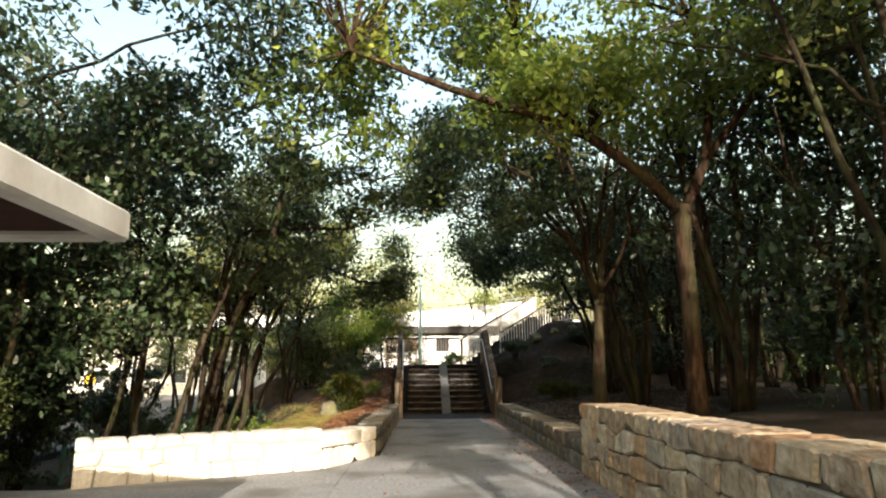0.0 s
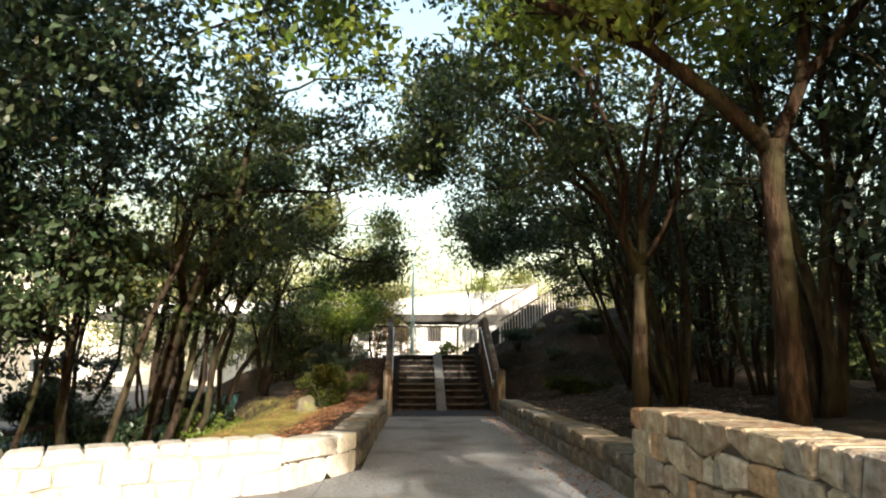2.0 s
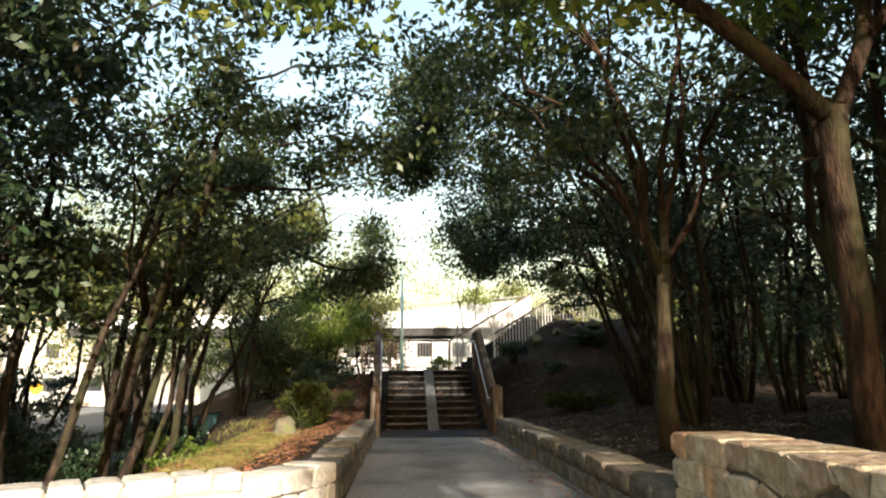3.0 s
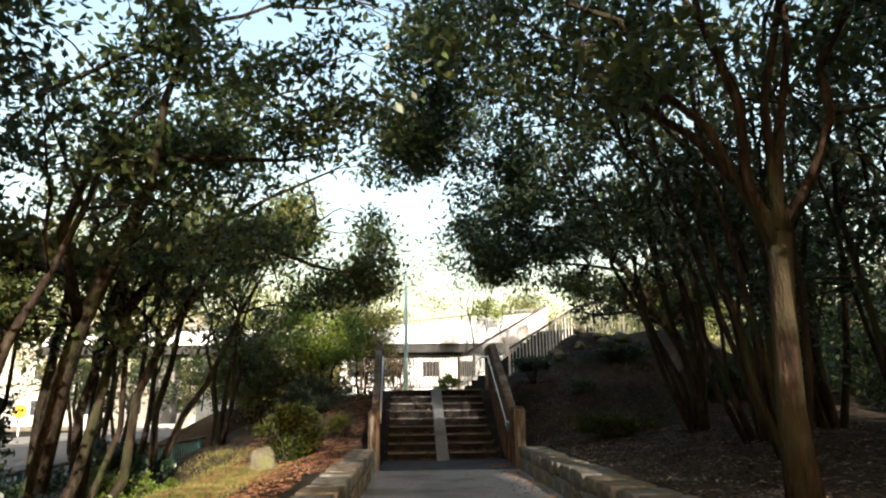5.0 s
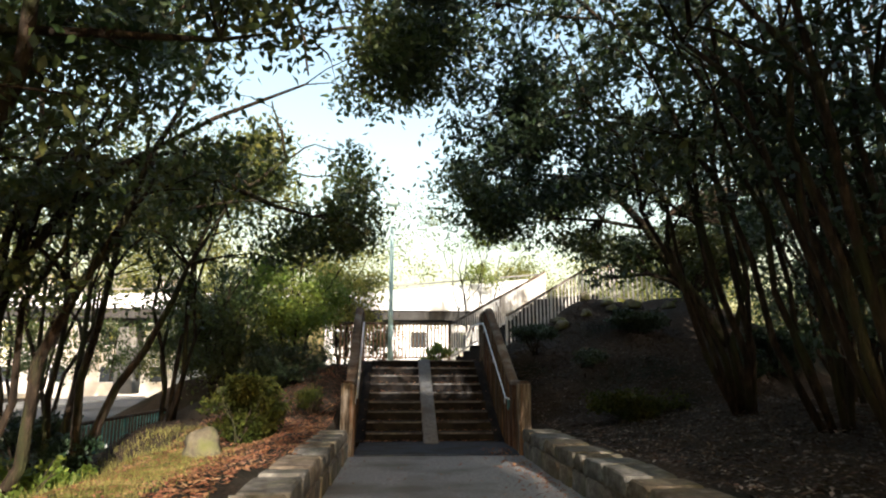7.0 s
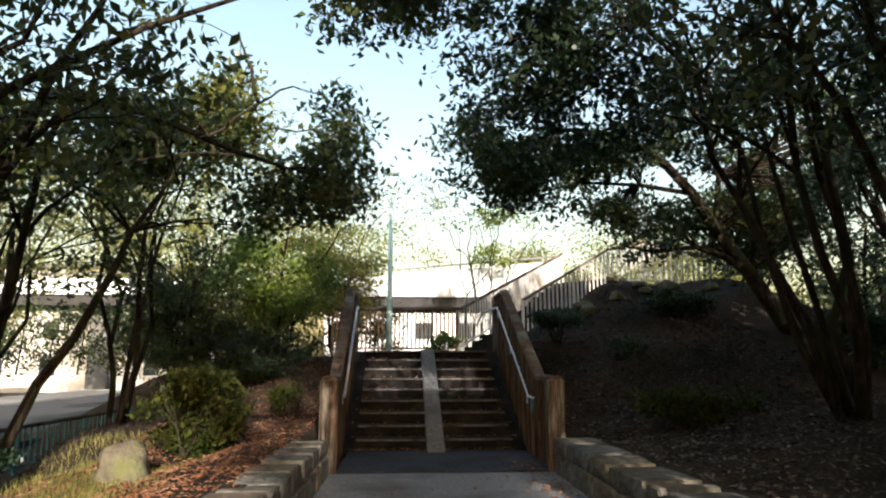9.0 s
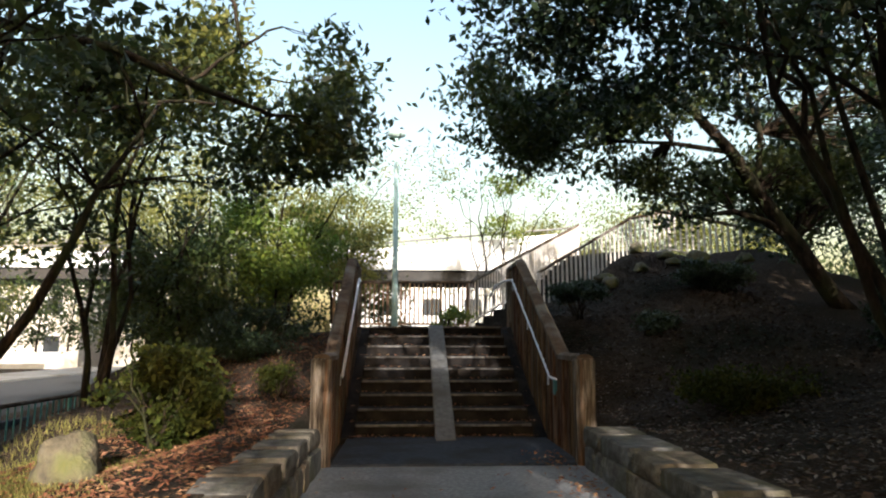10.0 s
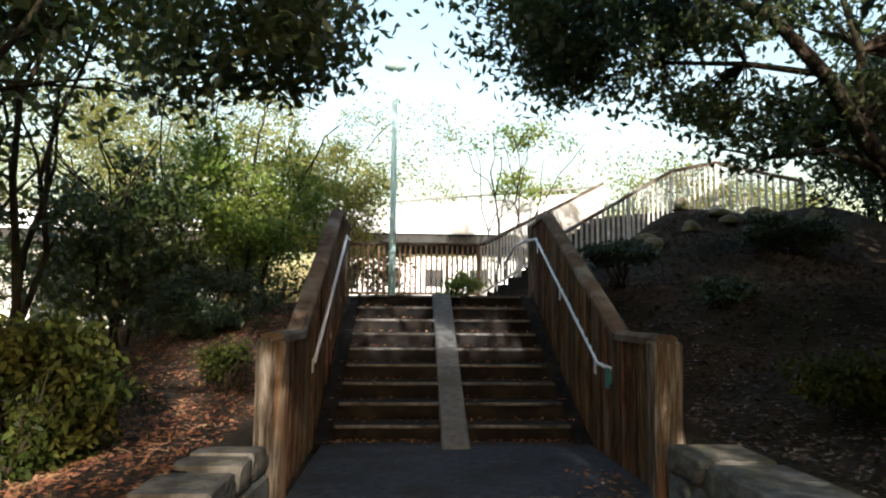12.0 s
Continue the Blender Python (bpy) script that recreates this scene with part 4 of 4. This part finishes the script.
# leaning tree on the bank, its limb arching towards the stairs
gz = ground_z(7.75, 23.5)
tree("leaning_tree", "dark leaning tree with arching limbs over the bank", (7.75, 23.5, gz),
     [[(7.75, 23.5, gz - 0.15, 0.17), (7.45, 23.5, 2.1, 0.15), (6.89, 23.5, 3.0, 0.13), (6.31, 23.5, 3.82, 0.115), (5.91, 23.5, 4.51, 0.10), (5.21, 23.5, 5.3, 0.075), (4.24, 23.5, 5.69, 0.055), (3.2, 23.6, 5.8, 0.03)],
      [(6.89, 23.5, 3.0, 0.075), (6.4, 23.5, 3.32, 0.06), (5.89, 23.5, 3.48, 0.05), (5.11, 23.5, 3.37, 0.03), (4.5, 23.6, 3.5, 0.012)],
      [(6.31, 23.5, 3.82, 0.07), (6.5, 23.6, 4.9, 0.055), (6.3, 23.8, 6.2, 0.03)],
      [(5.91, 23.5, 4.51, 0.05), (5.0, 23.8, 4.75, 0.04), (4.0, 24.2, 4.9, 0.025), (3.0, 24.4, 4.7, 0.012)],
      [(5.21, 23.5, 5.3, 0.045), (4.9, 23.5, 6.1, 0.03), (4.3, 23.5, 7.0, 0.015)],
      [(4.24, 23.5, 5.69, 0.035), (3.0, 23.5, 5.5, 0.03), (1.9, 23.5, 5.2, 0.012)]],
     [((4.7, 24.2, 5.3), (1.5, 1.1, 0.75), 62), ((3.1, 24.3, 5.1), (1.3, 1.1, 1.0), 80), ((1.9, 23.5, 5.3), (0.95, 1.0, 1.0), 70), ((6.2, 23.8, 5.5), (1.3, 1.2, 0.9), 55),
      ((2.3, 23.4, 6.7), (1.3, 1.2, 0.8), 70), ((4.3, 23.5, 7.0), (1.7, 1.2, 0.9), 80), ((6.6, 23.5, 7.0), (1.6, 1.2, 0.9), 60), ((7.8, 24.3, 4.7), (1.2, 1.1, 1.2), 80), ((6.0, 24.2, 4.4), (1.2, 0.9, 0.8), 55), ((7.2, 24.2, 3.9), (1.0, 0.9, 0.9), 60), ((4.9, 24.4, 4.5), (1.0, 0.8, 0.5), 36), ((8.8, 23.6, 6.2), (1.3, 1.1, 1.2), 70), ((5.0, 23.6, 3.6), (0.8, 0.6, 0.35), 10)], 8, twigs=0.8)
# small trees round the landing
for i, (x, y, st, h, sp, n, low) in enumerate(((-3.0, 30.0, 5, 4.8, 1.4, 70, 0.2), (-5.2, 30.4, 5, 5.2, 1.6, 70, 0.2), (-1.4, 30.6, 4, 4.0, 1.1, 85, 0.3), (-2.5, 26.9, 5, 3.4, 1.2, 150, 0.2), (-4.0, 25.6, 5, 3.0, 1.1, 130, 0.1), (2.6, 31.2, 3, 4.6, 1.2, 34, 0.5), (3.6, 31.9, 2, 5.2, 1.0, 34, 0.5))):
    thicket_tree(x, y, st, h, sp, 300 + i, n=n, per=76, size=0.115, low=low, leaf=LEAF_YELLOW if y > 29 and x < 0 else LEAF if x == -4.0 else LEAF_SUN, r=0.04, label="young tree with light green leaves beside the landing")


# shrubs
def shrub(x, y, r, h, seed, label, leaf=LEAF_SHRUB, n=150, size=0.06, flat=1.0, stretch=1.0, group=""):
    z = ground_z(x, y)
    rg = random.Random(seed)
    st = [bend((x + rg.uniform(-.1, .1), y + rg.uniform(-.1, .1), z - 0.05), (x + rg.uniform(-r, r) * 0.7 * stretch, y + rg.uniform(-r, r) * 0.7, z + h * rg.uniform(0.6, 0.95)), 0.02, 0.006, rg, 4, 0.1) for _ in range(9)]
    root = empty("shrub", label, "shrub", (x, y, z), group)
    bm = bmesh.new()
    for s in st:
        tube(bm, [Vector(p[:3]) for p in s], [p[3] for p in s], 5)
    part("stem", bm, BARK, root, smooth=True)
    leaves("foliage", blob((x, y, z + h * 0.55), (r * stretch, r, h * 0.55), n, rg, 0.3), 44, 0.085, size, leaf, seed, root, -0.4)
    return root


shrub(-2.05, 19.95, 0.8, 0.95, 1, "rounded yellow-green azalea bush on the leaf-strewn bank", n=200, size=0.075)
shrub(-2.3, 24.6, 0.6, 0.9, 2, "dark clipped hedge bush above the bank", LEAF_SHADED, 260, 0.06, stretch=1.8)
shrub(4.4, 20.7, 0.5, 0.45, 3, "low spreading shrub on the shaded bank", LEAF_SHRUB, 150, 0.065, stretch=1.8)
shrub(3.6, 25.0, 0.55, 0.62, 4, "leafy shrub beside the balustrade", LEAF_SHADED, 120, 0.075)
shrub(6.0, 24.5, 0.5, 0.6, 5, "dark shrub high on the slope", LEAF_SHADED, 120, 0.075, stretch=1.3)
shrub(4.4, 23.6, 0.35, 0.3, 7, "low dark shrub half-way up the slope", LEAF_SHADED, 60, 0.07, stretch=1.4)
shrub(7.4, 21.6, 0.8, 0.9, 8, "dark undergrowth shrub beneath the trees", LEAF_SHADED, 200, 0.08)
shrub(-7.0, 13.4, 1.2, 3.0, 17, "tall dark undergrowth bush between the stems", LEAF_SHADED, 260, 0.09)
shrub(-8.4, 15.4, 1.2, 3.0, 18, "tall dark undergrowth bush between the stems", LEAF_SHADED, 220, 0.09)
shrub(-6.8, 16.9, 0.9, 2.3, 19, "dark undergrowth bush above the road", LEAF_SHADED, 150, 0.09)
shrub(-7.8, 19.4, 1.0, 2.3, 20, "dark undergrowth bush above the road", LEAF_SHADED, 150, 0.09)
shrub(-6.7, 11.4, 1.0, 2.4, 14, "dense dark undergrowth bush between the stems", LEAF, 260, 0.08)
shrub(-7.8, 12.8, 1.0, 2.2, 15, "dense dark undergrowth bush between the stems", LEAF, 240, 0.08)
shrub(-6.0, 10.3, 0.7, 2.0, 16, "dense dark undergrowth bush between the stems", LEAF, 160, 0.08)
shrub(-4.5, 18.4, 0.75, 1.05, 10, "sprawling light-green weed at the bank's edge", LEAF_SUN, 110, 0.11, stretch=1.2)
shrub(-5.3, 20.6, 0.9, 1.3, 21, "dark undergrowth bush on the slope to the road", LEAF_SHADED, 150, 0.09)
shrub(-5.5, 17.0, 0.8, 1.2, 22, "dark undergrowth bush on the slope to the road", LEAF_SHADED, 130, 0.09)
shrub(-1.25, 21.9, 0.28, 0.45, 11, "small round seedling bush beside the balustrade", LEAF_SHRUB, 40, 0.05)
shrub(1.3, 27.3, 0.45, 0.55, 6, "grassy green plant at the foot of the picket fence", LEAF_SUN, 22, 0.09)
# Unseen trees behind the start, added to shade the path, trunks and left trees.
for i, (x, y, h, sp) in enumerate(((3.3, -4.4, 12.0, 1.5), (8.0, -9.0, 9.5, 2.0), (8.8, -1.5, 9.0, 2.2), (-5.2, -5.0, 10.5, 2.3))):
    thicket_tree(x, y, 3, h, sp, 400 + i, n=150, per=84, low=0.36, label="tall evergreen tree, unseen, added to shade the forecourt and path", over=[((2.7, -4.4, 3.9), (1.5, 1.0, 1.3), 105), ((4.6, -4.4, 7.4), (1.6, 1.0, 1.5), 110), ((3.2, -4.4, 6.0), (1.4, 0.9, 1.2), 120), ((4.6, -4.4, 9.2), (1.6, 1.0, 1.0), 110)] if i == 0 else [((5.4, -1.5, 6.4), (1.2, 0.8, 1.8), 90)] if i == 2 else ())


def woods(label, blobs, seed, leaf, size=0.17, per=170, sigma=0.75):
    rg = random.Random(seed)
    cl = []
    for c, r, n in blobs:
        cl += blob(c, r, n, rg, 0.2)
    ob = leaves("woods", cl, per, sigma, size, leaf, seed, None)
    return tagged(ob, label, "woods", kind="stuff")


rg = random.Random(9)
woods("distant sunlit yellow-green trees beyond the footbridge", [((-20 + 4.4 * k + rg.uniform(-1, 1), 44 + rg.uniform(-2, 5), h), (3.2, 3, h - 1.5), n) for k, (h, n) in enumerate(((8, 90), (8, 90), (8.5, 90), (7.8, 45), (7.4, 16), (7.2, 14), (4.6, 50), (4.8, 60), (5.0, 60), (5.0, 60)))], 1, LEAF_YELLOW)
woods("dense dark evergreen woodland on the slope", [((14 + rg.uniform(-1, 2), 2 + 4.2 * k, 2.4), (3, 3, 2.6), 70) for k in range(8)], 2, LEAF)


def rock(x, y, r, h, seed, label):
    bm = bmesh.new()
    bmesh.ops.create_icosphere(bm, subdivisions=3, radius=1)
    for v in bm.verts:
        n = noise.noise(v.co * 1.3 + Vector((seed, 0, 0))) * 0.35 + noise.noise(v.co * 3.1 + Vector((seed, 2, 0))) * 0.12
        v.co *= 1 + n
        v.co.x, v.co.y, v.co.z = v.co.x * r, v.co.y * r, max(-0.4, v.co.z) * h * 0.85
    ob = part("rock", bm, ROCK, smooth=True)
    ob.location = (x, y, ground_z(x, y) + h * 0.3)
    return tagged(ob, label, "rock")


rock(-2.26, 18.6, 0.25, 0.33, 3, "squat mossy boulder on the edge of the bank")
for i in range(9):
    rock(rg.uniform(4.6, 8.0), rg.uniform(26.3, 27.5), rg.uniform(0.12, 0.26), rg.uniform(0.12, 0.22), 10 + i, "rough stone bedded in the top of the bank")


def litter(label, n, seed, place, size=0.07, mat=LEAF_DRY, lift=0.012):
    """Fallen leaves lying on a surface; place(rng) gives x, y, z."""
    rg = random.Random(seed)
    vs, fs = [], []
    for i in range(n):
        x, y, z = place(rg)
        a, ln = rg.uniform(0, 6.3), size * rg.uniform(0.6, 1.3)
        c, s = math.cos(a) * ln, math.sin(a) * ln
        t1, t2, up = rg.uniform(-0.3, 0.3) * ln, rg.uniform(-0.3, 0.3) * ln, lift + rg.uniform(0, 0.012)
        vs += [(x - c / 2, y - s / 2, z + up + t1 * 0.5), (x + s * 0.25, y - c * 0.25, z + up + 0.25 * ln * 0.5), (x + c / 2, y + s / 2, z + up - t1 * 0.3 + abs(t2)), (x - s * 0.25, y + c * 0.25, z + up + 0.2 * ln)]
        fs.append((4 * i, 4 * i + 1, 4 * i + 2, 4 * i + 3))
    me = bpy.data.meshes.new("leaf_litter")
    me.from_pydata(vs, [], fs)
    me.materials.append(mat)
    return tagged(new("leaf_litter", me), label, "leaf litter", kind="stuff")


def on_soil(x0, x1, y0, y1):
    def place(r):
        x, y = r.uniform(x0, x1), r.uniform(y0, y1)
        return x, y, ground_z(x, y)
    return place


def blades(label, n, seed, place, height, mat):
    """Short upright grass."""
    rg = random.Random(seed)
    vs, fs = [], []
    for i in range(n):
        x, y, z = place(rg)
        a, h = rg.uniform(0, 6.3), height * rg.uniform(0.4, 1.3)
        c, s = math.cos(a), math.sin(a)
        lx, ly = rg.uniform(-0.5, 0.5) * h, rg.uniform(-0.5, 0.5) * h
        vs += [(x - c * 0.006, y - s * 0.006, z - 0.01), (x + c * 0.006, y + s * 0.006, z - 0.01), (x + lx, y + ly, z + h)]
        fs.append((3 * i, 3 * i + 1, 3 * i + 2))
    me = bpy.data.meshes.new("grass")
    me.from_pydata(vs, [], fs)
    me.materials.append(mat)
    return tagged(new("grass", me), label, "grass", kind="stuff")


def bank_edge(r):
    y = r.uniform(12.2, 19.6)
    x = -2.45 + r.gauss(0, 0.28) - 0.25 * noise.noise(Vector((y, 1, 1)))
    return x, y, ground_z(x, y)


blades("dry yellow-green grass and moss on the edge of the bank", 16000, 12, bank_edge, 0.05, GRASS)
litter("reddish dry leaves strewn over the bank beside the stairs", 12000, 1, on_soil(-3.4, -0.85, 16, 26), 0.052)
litter("dull fallen leaves down the slope to the road", 3500, 9, on_soil(-5.2, -2.9, 14, 23), 0.07, LEAF_DRY_DARK)
blades("rough grass on the slope to the road", 5000, 13, on_soil(-5.0, -2.9, 14, 22), 0.12, GRASS)
litter("dry leaves on the soil above the wall", 2500, 2, on_soil(-3.6, -1.1, 12, 16))
litter("dull fallen leaves over the shaded bank", 9000, 3, on_soil(2.9, 7.0, 12, 27), 0.07, LEAF_DRY_DARK)
litter("pale curled leaves scattered over the shaded bank", 9000, 8, on_soil(2.9, 7.2, 13, 27), 0.06, LEAF_GREY)
litter("dry leaves gathered along the foot of the wall", 1100, 4, lambda r: (WALL_R - 0.03 - abs(r.gauss(0, 0.28)), r.uniform(3, 21), 0.0), 0.06)
litter("scattered dry leaves on the path", 260, 5, lambda r: (r.uniform(-0.5, 2.1), r.uniform(3, 20), 0.0), 0.05)
litter("dry leaves lying on the steps", 420, 6, lambda r: (lambda k: (r.uniform(RAIL_L + 0.12, RAIL_R - 0.12), FOOT + k * RUN + r.uniform(0.05, RUN), STEP * (k + 1)))(r.randrange(STEPS)), 0.06)
litter("dry leaves at the foot of the stairs", 160, 7, lambda r: (r.uniform(RAIL_L + 0.1, RAIL_R - 0.1), FOOT - 0.02 - abs(r.gauss(0, 0.1)), 0.016), 0.055)
hedge = empty("hedge", "dark clipped hedge under the footbridge", "hedge", (-3, 31.5, 1.2))
for k in range(14):
    part("stem", tube(bmesh.new(), [(-11.5 + 0.85 * k, 31.5, 1.0), (-11.4 + 0.85 * k, 31.5, 2.4)], [0.03, 0.012], 5), BARK, hedge, smooth=True)
leaves("foliage", [(rg.uniform(-12, 0.3), 31.5 + rg.uniform(-0.5, 0.5), 1.2 + rg.uniform(0, 1.7)) for _ in range(420)], 40, 0.22, 0.12, LEAF, 61, hedge)
# Unseen strip added behind the start to keep out low skylight.
woods("unseen low woodland added behind the forecourt to block low sky", [((-16 + 5.0 * k, -17, 2.0), (3.2, 2, 2.6), 60) for k in range(8)], 3, LEAF)
build_walls()


# buildings across the road
def house(name, label, x0, x1, y0, y1, h, mat, floors, bays):
    hs = empty(name, label, "building", ((x0 + x1) / 2, (y0 + y1) / 2, -0.6))
    part("wall", slab((x0, y0, -0.8), (x1, y1, h)), mat, hs)
    part("roof", slab((x0 - 0.4, y0 - 0.4, h), (x1 + 0.4, y1 + 0.4, h + 0.3), 0.05), BEAM, hs)
    for f in range(floors):
        z = 0.4 + f * (h / floors)
        for k in range(bays):
            x = mix(x0 + 1.2, x1 - 1.2, k / max(1, bays - 1))
            w = part("window", slab((x - 0.65, y0 - 0.05, z), (x + 0.65, y0 + 0.02, z + 1.3)), WHITE_PAINT, hs)
            part("pane", slab((x - 0.58, y0 - 0.062, z + 0.07), (x + 0.58, y0 - 0.052, z + 1.23)), GLASS_DARK, w)
    return hs


house("apartment_building", "cream plastered apartment building across the road", -42, -17, 62, 74, 8.5, PLASTER, 3, 7)
house("house", "low pale house beside the road", -34, -24, 36, 46, 4.8, PLASTER, 2, 2)
house("house", "white-walled house seen under the footbridge", -5, 9, 58, 66, 5.2, WHITE_PAINT, 2, 5)
picket_fence("dull teal metal guard fence along the road edge", [(-6.7, 14.5, -0.72), (-6.9, 31, -0.72)], 0.85, 0.22, 0.012, TEAL)
sign = empty("sign", "yellow round sign on a post beside the road", "sign", (-24, 50, -0.6))
part("post", tube(bmesh.new(), [(-24, 50, -0.6), (-24, 50, 2.0)], 0.05, 8), STEEL, sign)
part("disc", tube(bmesh.new(), [(-24, 49.9, 0.9), (-24, 49.86, 0.9)], 0.42, 20), SIGN_YELLOW, sign)
